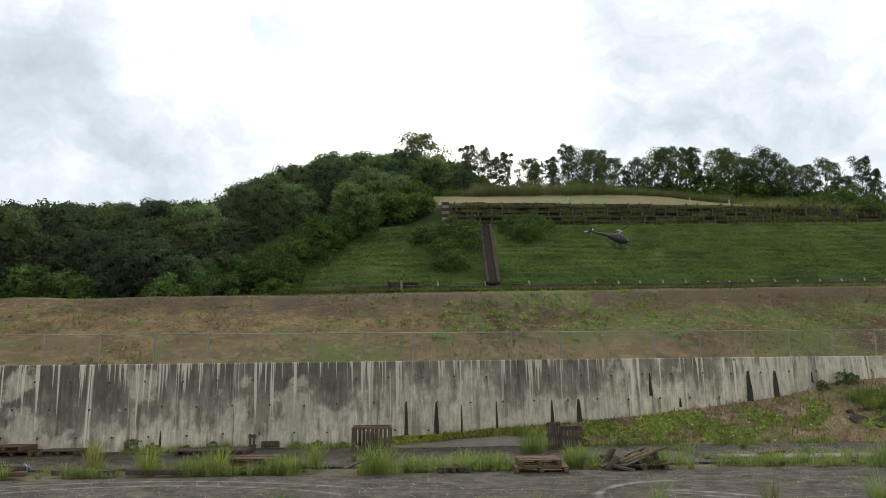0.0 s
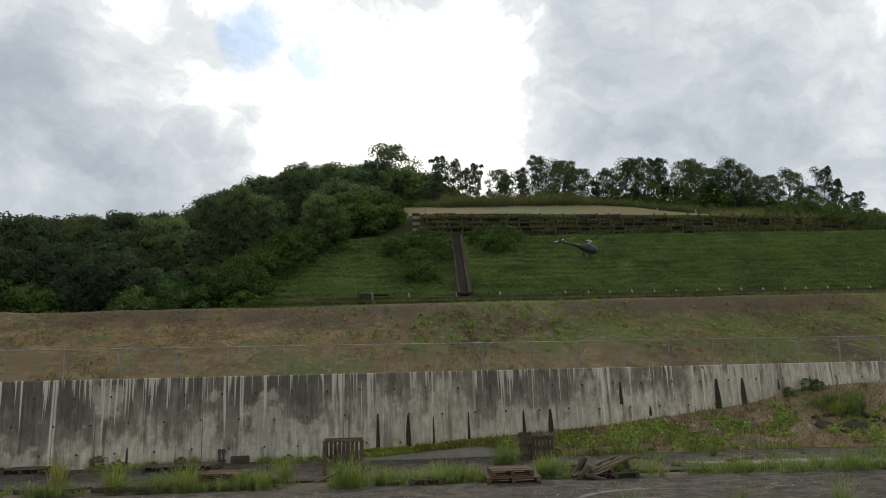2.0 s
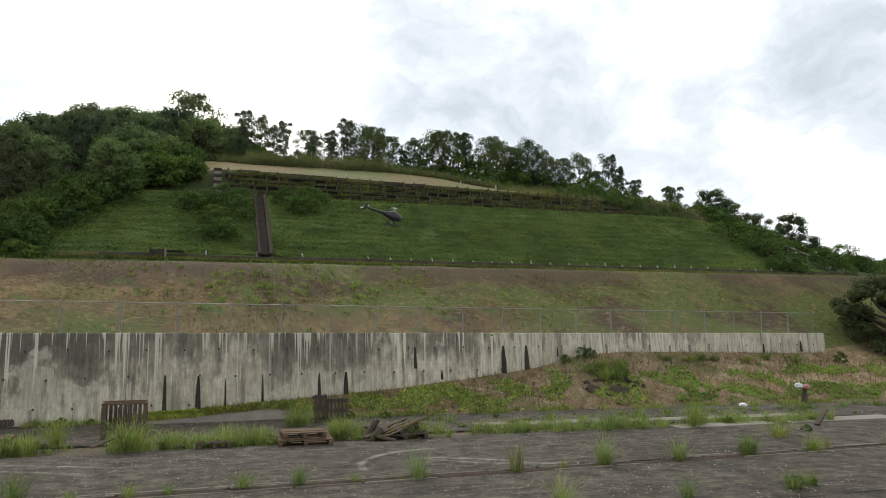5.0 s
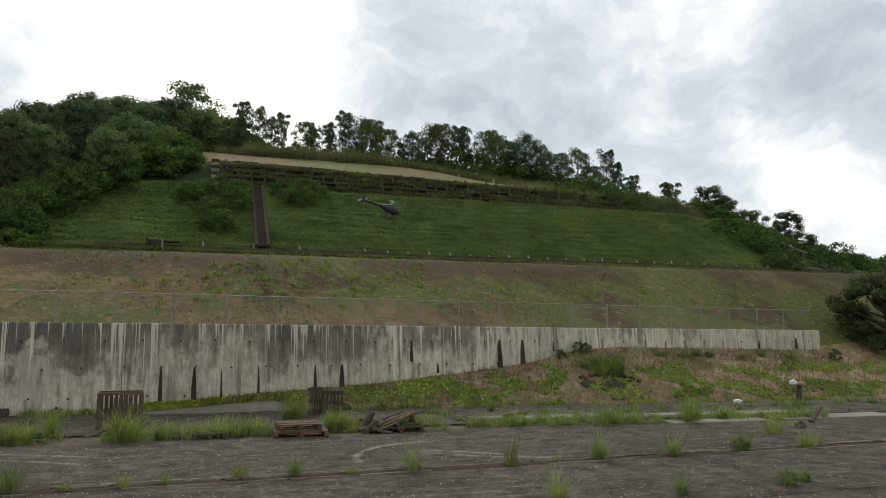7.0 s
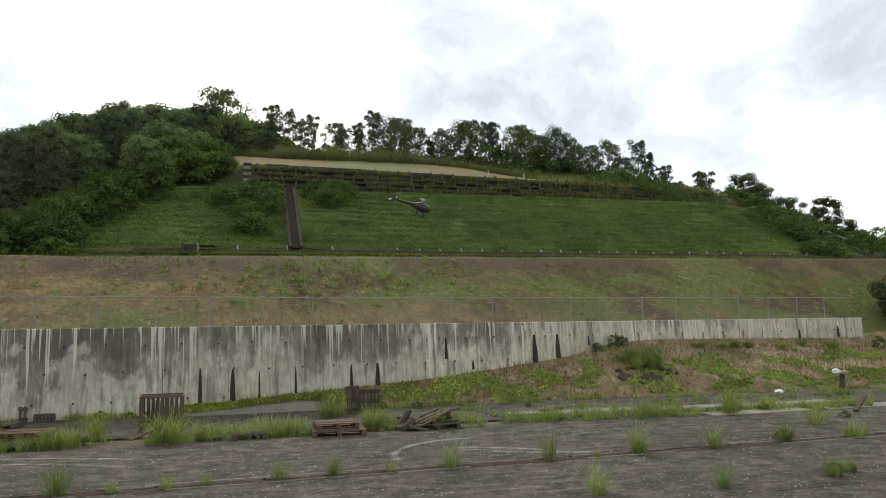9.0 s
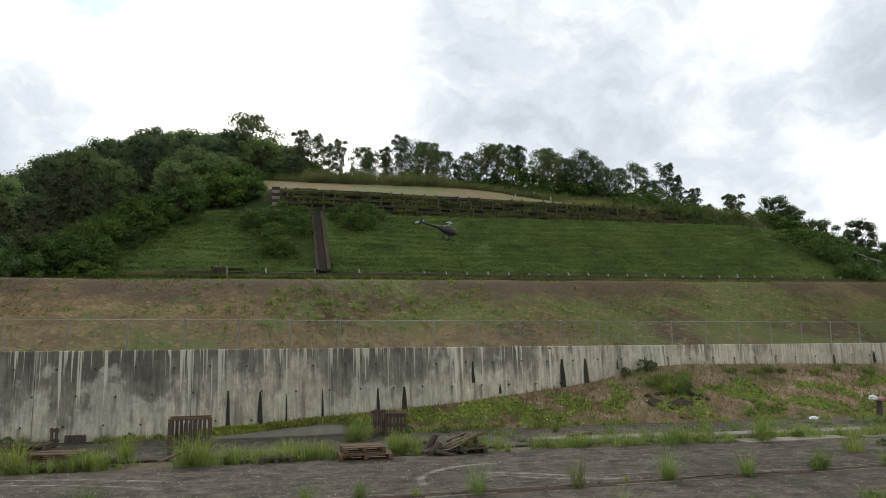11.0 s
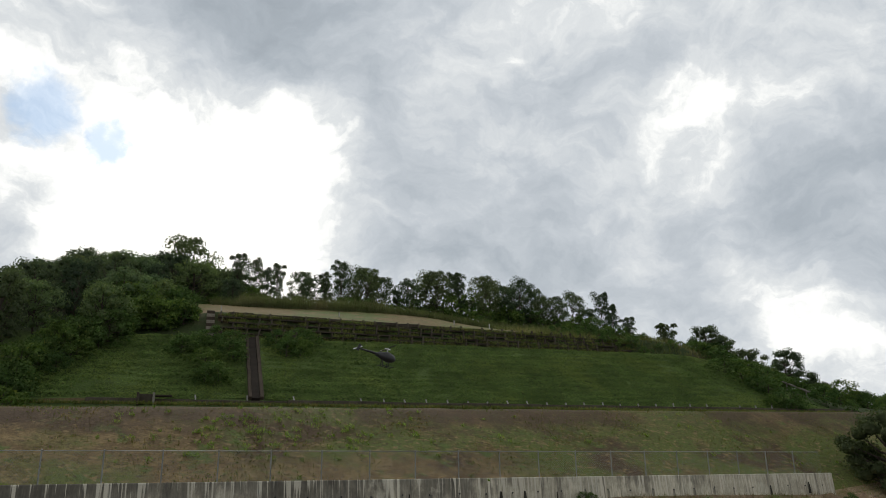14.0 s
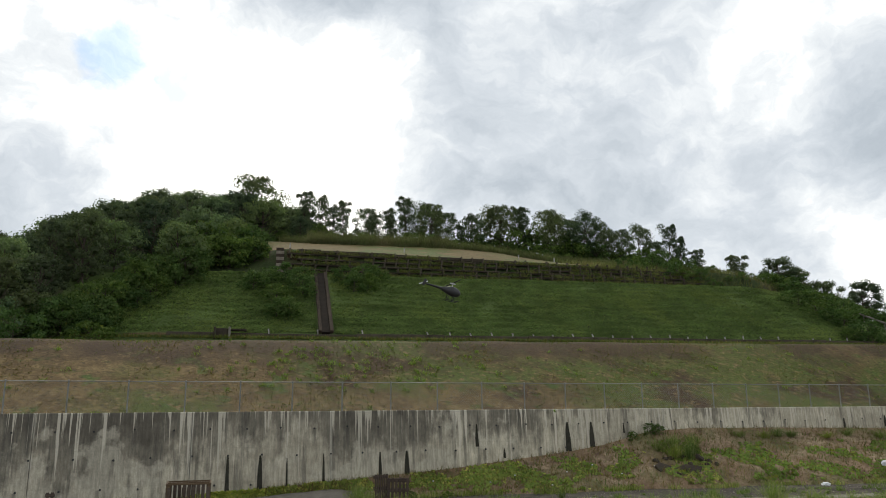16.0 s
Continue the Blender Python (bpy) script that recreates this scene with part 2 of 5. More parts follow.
MAT["chute_stone"] = plain("chute_stone", (0.050, 0.038, 0.028), 0.95, vary=0.5, scale=1.5, relief=0.5)
MAT["worn_edge"] = plain("worn_edge", (0.18, 0.158, 0.125), 0.95, vary=0.5, scale=4, relief=0.5)
MAT["dark_slab"] = plain("dark_slab", (0.062, 0.050, 0.039), 0.9, vary=0.35, scale=3, relief=0.5)
MAT["blue"] = plain("faded_blue_plastic", (0.06, 0.13, 0.26), 0.5, vary=0.15)
MAT["steel"] = plain("galvanised_steel", (0.26, 0.265, 0.25), 0.6, 0.3, vary=0.2)
MAT["wire"] = plain("dull_wire", (0.20, 0.21, 0.20), 0.6, 0.4, vary=0.2)
MAT["white"] = plain("white_paint", (0.44, 0.42, 0.38), 0.6, vary=0.08)
MAT["pale_concrete"] = plain("pale_concrete", (0.24, 0.22, 0.185), 0.85, vary=0.25, scale=1.5, relief=0.4)
MAT["dark_concrete"] = plain("mossy_concrete", (0.068, 0.056, 0.043), 0.9, vary=0.5, scale=1.2, relief=0.5)
MAT["crib"] = plain("crib_stone", (0.056, 0.046, 0.034), 0.9, vary=0.5, scale=1.2, relief=0.5)
MAT["moss"] = plain("black_moss", (0.045, 0.042, 0.033), 0.95, vary=0.4, scale=8, relief=0.3)
MAT["hole"] = plain("pipe_mouth", (0.025, 0.025, 0.025), 0.8, vary=0.2)
MAT["body_black"] = plain("glossy_dark_paint", (0.016, 0.015, 0.016), 0.45, vary=0.1, relief=0.02)
MAT["silver"] = plain("silver_metal", (0.65, 0.65, 0.65), 0.35, 0.7, vary=0.1)
MAT["red"] = plain("red_plastic", (0.42, 0.17, 0.17), 0.5, vary=0.15)
MAT["plastic_white"] = plain("white_plastic_film", (0.72, 0.73, 0.74), 0.4, vary=0.08)


def pavement_material():
    m, nt, p, co = material("old_pavement")
    big = noise_at(nt, co, 0.25, 7.0, 0.65)
    med = noise_at(nt, co, 1.6, 8.0, 0.7)
    scuff = noise_at(nt, co, 1.6, 9.0, 0.72, (0.10, 2.6, 1))
    grain = noise_at(nt, co, 9.0, 7.0, 0.78)
    c = ramp(nt, big, [(0.3, (0.058, 0.049, 0.038)), (0.7, (0.100, 0.086, 0.067))])
    c = mix(nt, ramp(nt, med, [(0.46, 0.0), (0.60, 0.85)]), c, (0.038, 0.033, 0.027))
    c = mix(nt, ramp(nt, scuff, [(0.58, 0.0), (0.70, 0.7)]), c, (0.185, 0.165, 0.132))
    # pale tyre scuffs: parts of wide rings, broken up by wear
    sep = nt.nodes.new("ShaderNodeSeparateXYZ")
    nt.links.new(co, sep.inputs[0])
    for cx, cy, rad, w, mx, my, span in ((4.60, 13.70, 1.86, 0.05, 3.3, 15.1, 1.9), (6.6, 16.4, 3.2, 0.06, 5.2, 13.5, 1.5), (3.2, 11.0, 3.6, 0.05, 4.9, 14.2, 1.2), (-5.68, 9.14, 6.52, 0.035, -6.0, 15.6, 4.6), (-5.87, 7.75, 8.50, 0.03, -5.5, 16.2, 4.6)):
        def radius(px, py):
            dx, dy = math_node(nt, "SUBTRACT", sep.outputs["X"], px), math_node(nt, "SUBTRACT", sep.outputs["Y"], py)
            return math_node(nt, "SQRT", math_node(nt, "ADD", math_node(nt, "MULTIPLY", dx, dx), math_node(nt, "MULTIPLY", dy, dy)))
        ring = math_node(nt, "ABSOLUTE", math_node(nt, "SUBTRACT", radius(cx, cy), rad))
        reach = math_node(nt, "DIVIDE", radius(mx, my), span)
        mark = math_node(nt, "MULTIPLY", ramp(nt, ring, [(0.0, 0.75), (w, 0.55), (w * 2, 0.0)]), ramp(nt, med, [(0.42, 1.0), (0.62, 0.25)]))
        mark = math_node(nt, "MULTIPLY", mark, ramp(nt, reach, [(0.7, 1.0), (1.0, 0.0)]))
        c = mix(nt, mark, c, (0.26, 0.245, 0.215))
    speck = node(nt, "ShaderNodeTexVoronoi", Scale=12.0)
    wob = nt.nodes.new("ShaderNodeTexNoise")
    wob.inputs["Scale"].default_value = 22.0
    nt.links.new(co, wob.inputs["Vector"])
    wv = nt.nodes.new("ShaderNodeMix")
    wv.data_type, wv.blend_type = "RGBA", "LINEAR_LIGHT"
    wv.inputs[0].default_value = 0.03
    nt.links.new(co, wv.inputs[6])
    nt.links.new(wob.outputs["Color"], wv.inputs[7])
    nt.links.new(wv.outputs[2], speck.inputs["Vector"])
    sp = ramp(nt, speck.outputs["Distance"], [(0.0, 1.0), (0.10, 0.95), (0.14, 0.0)])
    few = ramp(nt, noise_at(nt, co, 0.8, 5.0, 0.65), [(0.41, 0.0), (0.53, 1.0)])
    c = mix(nt, math_node(nt, "MULTIPLY", sp, few), c, (0.70, 0.66, 0.58))
    c = mix(nt, 1.0, c, ramp(nt, grain, [(0.28, 0.40), (0.72, 1.45)]), "MULTIPLY")
    blotch = noise_at(nt, co, 3.4, 9.0, 0.75, (0.7, 1.0, 1))
    c = mix(nt, 1.0, c, ramp(nt, blotch, [(0.34, 0.55), (0.5, 0.90), (0.66, 1.55)]), "MULTIPLY")
    nt.links.new(c, p.inputs["Base Color"])
    p.inputs["Roughness"].default_value = 0.95
    p.inputs["Specular IOR Level"].default_value = 0.12
    bump(nt, p, grain, 0.35, 0.01)
    return m


MAT["pavement"] = pavement_material()

WALL_H = 2.44


def wall_material():
    """Old shuttered concrete: black run-off, pale lime drips from the top, washed pale areas low down."""
    m, nt, p, co = material("stained_concrete")
    sep = nt.nodes.new("ShaderNodeSeparateXYZ")
    nt.links.new(co, sep.inputs[0])
    u, v = sep.outputs["X"], sep.outputs["Z"]

    def along(scale, detail, seed, squeeze=0.0):
        cmb = nt.nodes.new("ShaderNodeCombineXYZ")
        nt.links.new(u, cmb.inputs["X"])
        nt.links.new(math_node(nt, "MULTIPLY", v, squeeze), cmb.inputs["Z"])
        cmb.inputs["Y"].default_value = seed
        return noise_at(nt, cmb.outputs[0], scale, detail, 0.6)

    cloudy = noise_at(nt, co, 1.1, 8.0, 0.68)
    base = ramp(nt, cloudy, [(0.30, (0.37, 0.330, 0.245)), (0.5, (0.50, 0.452, 0.345)), (0.72, (0.62, 0.565, 0.44))])
    depth = math_node(nt, "SUBTRACT", WALL_H, v)
    blot = noise_at(nt, co, 1.7, 7.0, 0.65, (1, 1, 0.6))
    # black run-off: hangs from the coping to a ragged depth that changes along the wall
    ragged = math_node(nt, "ADD", math_node(nt, "MULTIPLY", along(3.4, 7.0, 3.0, 0.14), 1.0), math_node(nt, "MULTIPLY", along(0.26, 3.0, 21.0), 2.6))
    ragged = math_node(nt, "ADD", ragged, math_node(nt, "MULTIPLY", blot, 1.8))
    hang = math_node(nt, "SUBTRACT", math_node(nt, "SUBTRACT", ragged, 1.82), math_node(nt, "MULTIPLY", depth, 0.50))
    hang = math_node(nt, "SUBTRACT", hang, math_node(nt, "MULTIPLY", math_node(nt, "ADD", u, 2.0), 0.055))
    sooty = ramp(nt, hang, [(-0.15, 0.0), (0.30, 0.60), (0.95, 0.92)])
    c = mix(nt, sooty, base, (0.088, 0.077, 0.059))
    # single dark runs that go all the way down
    runs = along(5.5, 5.0, 9.0, 0.06)
    c = mix(nt, ramp(nt, runs, [(0.53, 0.0), (0.63, 0.56)]), c, (0.075, 0.069, 0.057))
    # soft washed patches, paler low down
    wash = noise_at(nt, co, 0.62, 6.0, 0.6)
    wash = math_node(nt, "ADD", wash, math_node(nt, "MULTIPLY", math_node(nt, "SUBTRACT", depth, 1.3), 0.05))
    c = mix(nt, ramp(nt, wash, [(0.525, 0.0), (0.575, 0.62)]), c, (0.56, 0.515, 0.405))
    fine_v = along(16.0, 6.0, 17.0, 0.10)
    c = mix(nt, 1.0, c, ramp(nt, fine_v, [(0.32, 0.70), (0.66, 1.16)]), "MULTIPLY")
    mottle = noise_at(nt, co, 7.0, 6.0, 0.7, (1, 1, 0.5))
    c = mix(nt, 1.0, c, ramp(nt, mottle, [(0.3, 0.72), (0.7, 1.18)]), "MULTIPLY")
    # dark dribble under the weep pipes of each row
    for z, first in ((1.95, 0.0), (1.20, 0.5), (0.42, 0.2)):
        off = math_node(nt, "ABSOLUTE", math_node(nt, "SUBTRACT", math_node(nt, "FRACT", math_node(nt, "ADD", u, 24.1 - first)), 0.5))
        under = math_node(nt, "SUBTRACT", z, v)
        wide = math_node(nt, "ADD", off, math_node(nt, "MULTIPLY", math_node(nt, "SUBTRACT", fine_v, 0.5), 0.10))
        trail = math_node(nt, "MULTIPLY", ramp(nt, wide, [(0.025, 1.0), (0.075, 0.0)]), ramp(nt, under, [(0.0, 0.0), (0.02, 0.75), (0.75, 0.0)]))
        c = mix(nt, math_node(nt, "MULTIPLY", trail, ramp(nt, along(0.9, 2.0, 71.0 + z), [(0.40, 0.1), (0.60, 1.0)])), c, (0.070, 0.064, 0.053))
    # lime drips: narrow, tapering to a point at their own depth
    run = math_node(nt, "ADD", along(10.5, 2.5, 31.0, 0.02), math_node(nt, "MULTIPLY", math_node(nt, "SUBTRACT", along(0.45, 1.0, 51.0), 0.5), 0.22))
    reach = math_node(nt, "POWER", along(6.0, 2.0, 41.0), 3.0)
    taper = math_node(nt, "DIVIDE", depth, math_node(nt, "ADD", math_node(nt, "MULTIPLY", reach, 7.5), 0.08))
    thin = math_node(nt, "SUBTRACT", run, math_node(nt, "MULTIPLY", taper, 0.10))
    drip = ramp(nt, thin, [(0.53, 0.0), (0.56, 0.92)])
    c = mix(nt, drip, c, (0.57, 0.525, 0.42))
    # lime weeping out of the panel joints, every four metres
    joint = math_node(nt, "ABSOLUTE", math_node(nt, "SUBTRACT", math_node(nt, "FRACT", math_node(nt, "MULTIPLY", math_node(nt, "ADD", u, 24.1), 0.25)), 0.5))
    weep = math_node(nt, "MULTIPLY", ramp(nt, math_node(nt, "ADD", joint, math_node(nt, "MULTIPLY", fine_v, 0.012)), [(0.010, 0.8), (0.017, 0.0)]), ramp(nt, along(0.5, 3.0, 61.0, 1.2), [(0.44, 0.0), (0.54, 1.0)]))
    c = mix(nt, weep, c, (0.60, 0.56, 0.46))
    # one joint that has wept along its whole height
    old = math_node(nt, "ABSOLUTE", math_node(nt, "ADD", u, 10.1))
    old = math_node(nt, "ADD", old, math_node(nt, "MULTIPLY", math_node(nt, "SUBTRACT", fine_v, 0.5), 0.12))
    c = mix(nt, ramp(nt, old, [(0.045, 0.85), (0.085, 0.0)]), c, (0.60, 0.555, 0.45))
    rnd = nt.nodes.new("ShaderNodeObjectInfo").outputs["Random"]
    c = mix(nt, 1.0, c, ramp(nt, rnd, [(0, 0.86), (1, 1.06)]), "MULTIPLY")
    # lift lines of the shuttering
    lift = math_node(nt, "ABSOLUTE", math_node(nt, "SUBTRACT", math_node(nt, "FRACT", math_node(nt, "MULTIPLY", v, 1.05)), 0.5))
    c = mix(nt, math_node(nt, "MULTIPLY", ramp(nt, lift, [(0.0, 0.35), (0.014, 0.0)]), cloudy), c, (0.1, 0.095, 0.085))
    grain = noise_at(nt, co, 30.0, 4.0, 0.7)
    c = mix(nt, 1.0, c, ramp(nt, grain, [(0.2, 0.75), (0.8, 1.15)]), "MULTIPLY")
    nt.links.new(c, p.inputs["Base Color"])
    p.inputs["Roughness"].default_value = 0.85
    bump(nt, p, grain, 0.25, 0.01)
    return m


MAT["wall"] = wall_material()


# ================= mesh helpers =================
def finish(name, me, mat, parent=None, label="", smooth=False):
    me.materials.append(mat)
    if smooth:
        me.polygons.foreach_set("use_smooth", [True] * len(me.polygons))
    ob = new(name, me)
    if parent is not None:
        ob.parent = parent
    if label:
        ob["label"] = label
    return ob


def part(name, bm, mat, parent=None, label="", smooth=False):
    me = bpy.data.meshes.new(name)
    bm.to_mesh(me)
    bm.free()
    return finish(name, me, mat, parent, label, smooth)


def from_arrays(name, verts, faces):
    """A mesh from numpy vertices and equal-sided faces."""
    verts, faces = np.asarray(verts, dtype=np.float32), np.asarray(faces, dtype=np.int32)
    me = bpy.data.meshes.new(name)
    n, k = faces.shape
    me.vertices.add(len(verts))
    me.vertices.foreach_set("co", verts.ravel())
    me.loops.add(n * k)
    me.loops.foreach_set("vertex_index", faces.ravel())
    me.polygons.add(n)
    me.polygons.foreach_set("loop_start", np.arange(0, n * k, k, dtype=np.int32))
    me.polygons.foreach_set("loop_total", np.full(n, k, dtype=np.int32))
    me.update(calc_edges=True)
    return me


def box(bm, size, at=(0, 0, 0), turn=(0, 0, 0), bevel=0.0):
    m = pose(*at, *turn) @ Matrix.Diagonal((*size, 1))
    made = bmesh.ops.create_cube(bm, size=1.0, matrix=m)
    if bevel:
        edges = list({e for v in made["verts"] for e in v.link_edges})
        bmesh.ops.bevel(bm, geom=edges, offset=bevel, segments=1, affect="EDGES")


def tube(bm, a, b, r0, r1=None, sides=8, cap=True):
    a, b = Vector(a), Vector(b)
    d = b - a
    m = Matrix.Translation((a + b) / 2) @ d.to_track_quat("Z", "Y").to_matrix().to_4x4()
    bmesh.ops.create_cone(bm, cap_ends=cap, segments=sides, radius1=r0, radius2=r0 if r1 is None else r1, depth=d.length, matrix=m)


def holder(name, at=(0, 0, 0), turn=0.0):
    ob = new(name)
    ob.empty_display_size = 0.2
    ob.matrix_world = pose(*at, 0, 0, turn)
    return ob


rng = np.random.default_rng(7)


def unit_vectors(n, r=rng):
    v = r.normal(size=(n, 3))
    return v / np.linalg.norm(v, axis=1, keepdims=True)


def leaf_quads(centres, normals, length, width, r=rng):
    """One slightly folded leaf spray (four corners) at each centre, facing about its normal."""
    n = len(centres)
    t = np.cross(normals, unit_vectors(n, r))
    t /= np.linalg.norm(t, axis=1, keepdims=True) + 1e-9
    b = np.cross(normals, t)
    le = (length * r.uniform(0.6, 1.35, n))[:, None]
    wi = (width * r.uniform(0.6, 1.35, n))[:, None]
    sag = normals * le * 0.22
    v = np.stack([centres - t * le - sag, centres + b * wi, centres + t * le - sag, centres - b * wi], 1)
    return v.reshape(-1, 3), np.arange(4 * n).reshape(-1, 4)


CUBE_FACES = [(a, s, u, v) for a in range(3) for s in (-1, 1) for u in (-1, 0) for v in (-1, 0)]


def clump_cores(clumps, share, flat):
    """A small lumpy ball of inner foliage inside each clump, in quads."""
    verts = []
    for x, y, z, rad in clumps:
        for a, s, u, v in CUBE_FACES:
            for du, dv in ((0, 0), (1, 0), (1, 1), (0, 1)):
                p = np.zeros(3)
                p[a], p[(a + 1) % 3], p[(a + 2) % 3] = s, u + du, v + dv
                p /= np.linalg.norm(p)
                k = rad * share * (1 + 0.25 * math.sin(5 * p[0] + x) * math.cos(4 * p[1] + y))
                verts.append((x + p[0] * k, y + p[1] * k, z + p[2] * k * flat))
    return np.array(verts)


def clump_cloud(clumps, per, leaf, r=rng, flat=0.75, stray=0.55, core=0.0):
    """Leaves gathered on the outer shells of clumps (x, y, z, radius)."""
    cs, ns = [], []
    for x, y, z, rad in clumps:
        d = unit_vectors(per, r)
        d[:, 2] = np.where(d[:, 2] < -0.35, -d[:, 2], d[:, 2])
        k = rad * r.uniform(0.55, 1.08, per)[:, None]
        cs.append(np.array([x, y, z]) + d * k * np.array([1, 1, flat]))
        nn = d + stray * r.normal(size=(per, 3))
        ns.append(nn / np.linalg.norm(nn, axis=1, keepdims=True))
    v, f = leaf_quads(np.concatenate(cs), np.concatenate(ns), leaf, leaf * 0.62, r)
    if core:
        cv = clump_cores(clumps, core, flat)
        f = np.concatenate([f, len(v) + np.arange(len(cv)).reshape(-1, 4)])
        v = np.concatenate([v, cv])
    return v, f


def limb_mesh(limbs, sides=6):
    bm = bmesh.new()
    for a, b, r0, r1 in limbs:
        tube(bm, a, b, r0, r1, sides)
    return bm


def grow(seed, height, spread, bare, clump_r, clumps, per, leaf, lean=0.15, flat=0.75, trunk_r=0.13, gaps=0.0, shape="round", stray=0.55, core=0.0):
    """Limbs and crown of a tree: tapered trunk, forking limbs, clumps of leaves at their ends."""
    r = np.random.default_rng(seed)
    limbs, tips = [], []
    top = np.array([r.normal() * lean, r.normal() * lean, height * 0.9])
    fork = np.array([top[0] * 0.5, top[1] * 0.5, height * bare])
    limbs.append(((0, 0, -0.3), tuple(fork), trunk_r, trunk_r * 0.75))
    limbs.append((tuple(fork), tuple(top), trunk_r * 0.7, trunk_r * 0.2))
    for i in range(clumps):
        f = (i + 0.5) / clumps
        a = i * 2.4 + r.uniform(-0.5, 0.5)
        z = bare + (1 - bare) * (f ** 0.8)
        if shape == "round":
            w = math.sin(math.pi * min(1, 0.12 + 0.80 * f)) ** 0.6
        elif shape == "umbrella":
            w = 0.35 + 0.65 * math.sin(math.pi * min(1, 0.25 + 0.62 * f))
        else:
            w = 0.45 + 0.35 * r.random()
        reach = spread * w * r.uniform(0.5, 1.0)
        c = np.array([math.cos(a) * reach + top[0] * f, math.sin(a) * reach + top[1] * f, height * z - clump_r * 0.5])
        if r.random() < gaps:
            continue
        rad = clump_r * r.uniform(0.65, 1.25)
        tips.append((*c, rad))
        root = fork + (top - fork) * max(0.0, f - 0.35)
        mid = (root + c) / 2 + np.array([0, 0, -0.08 * height * r.random()])
        limbs.append((tuple(root), tuple(mid), trunk_r * 0.38, trunk_r * 0.26))
        limbs.append((tuple(mid), tuple(c), trunk_r * 0.26, trunk_r * 0.08))
    tips.append((*top, clump_r * 0.9))
    v, f = clump_cloud(tips, per, leaf, r, flat, stray, core)
    return limbs, v, f


def plant(name, seed, leaf_mat, label, category, group="", **how):
    limbs, v, f = grow(seed, **how)
    ob = holder(name)
    part("trunk", limb_mesh(limbs), MAT["bark"], ob, "dark slender trunk and limbs")
    finish("crown", from_arrays("crown", v, f), leaf_mat, ob)
    return tagged(ob, label, category, group)


def blades(centres, height, width, lean, r=rng, tri=True):
    """Grass blades: a narrow bent strip at each root."""
    n = len(centres)
    a = r.uniform(0, 2 * math.pi, n)
    side = np.stack([np.cos(a), np.sin(a), np.zeros(n)], 1)
    out = np.stack([-np.sin(a), np.cos(a), np.zeros(n)], 1)
    h = (height * r.uniform(0.45, 1.2, n))[:, None]
    le = (lean * r.uniform(0.1, 1.3, n))[:, None]
    w = width * r.uniform(0.6, 1.3, n)[:, None]
    up = np.array([0, 0, 1.0])
    mid = centres + up * h * 0.6 + out * h * le * 0.35
    tip = centres + up * h * (1 - 0.25 * le) + out * h * le
    if tri:
        v = np.stack([centres - side * w, centres + side * w, tip], 1)
        return v.reshape(-1, 3), np.arange(3 * n).reshape(-1, 3)
    v = np.stack([centres - side * w, centres + side * w, mid + side * w * 0.8, mid - side * w * 0.8, tip], 1).reshape(-1, 3)
    i = np.arange(n)[:, None] * 5
    f = np.concatenate([i + np.array([[0, 1, 2]]), i + np.array([[0, 2, 3]]), i + np.array([[3, 2, 4]])])
    return v, f


# ================= the lie of the land =================
WALL_Y = 23.3            # the wall's foot: y = WALL_Y + WALL_RUN * x
WALL_TURN = math.degrees(math.atan(WALL_RUN))
WALL_LEFT, WALL_RIGHT = -24.0, 26.1      # along the wall
BATTER = 0.07


def step(x, a, b):
    t = min(1.0, max(0.0, (x - a) / (b - a)))
    return t * t * (3 - 2 * t)


def wall_y(x):
    return WALL_Y + WALL_RUN * x


def bank_top(x):
    """Height of the heaped soil against the wall."""
    return float(np.interp(x, [-4, -2.6, -1.5, 0, 2, 5.7, 9.7, 11.2, 13, 14.8, 18.6, 25, 32, 45], [0.0, 0.09, 0.24, 0.31, 0.42, 0.66, 1.05, 1.25, 1.66, 1.76, 1.72, 1.6, 2.3, 3.2]))


def crest_z(x):
    return 5.2 + 0.017 * max(-40, min(60, x))


def hill_profile(x):
    """Knots (y, z) of the hillside from the wall's back to beyond the ridge."""
    k = 1 - step(x, 40, 64)
    kl = 1 - 0.42 * step(-x, 14, 28)
    yc = CREST_Y + WALL_RUN * x
    w = wall_y(x) + (0.45 if x < 25.5 else 0.2)
    z0 = WALL_H - 0.12 if x < 25.5 else bank_top(x) - 0.2
    edge = step(x, -3.0, 1.2)
    back = 1 - 0.55 * step(x, 17, 32)
    return [
        (w, z0), (w + 0.5, z0 + 0.12), (yc - 0.6, crest_z(x) - 0.18), (yc + 0.4, crest_z(x)), (yc + 2.5, crest_z(x) - 0.15),
        (48.2, 6.0), (49.6, 6.85), (50.6, 7.25), (51.4, 7.45), (59.0, 7.4 + 5.45 * k * kl), (60.0, 7.45 + 5.45 * k * kl),
        (61.6 + 4 * (1 - edge), 7.4 + (8.0 - 0.02 * max(0, x)) * k * kl), (61.8 + 4.2 * (1 - edge), 7.42 + (8.0 - 0.02 * max(0, x)) * k * kl),
        (71.0, 7.4 + (8.2 + 2.4 * back) * k * kl), (80.0, 7.4 + 11.3 * k * kl), (96.0, 7.4 + 11.6 * k * kl),
        (150.0, 6.0), (400.0, 2.0), (900.0, -1.0),
    ]


def hill_z(x, y):
    pr = hill_profile(x)
    return float(np.interp(y, [p[0] for p in pr], [p[1] for p in pr]))


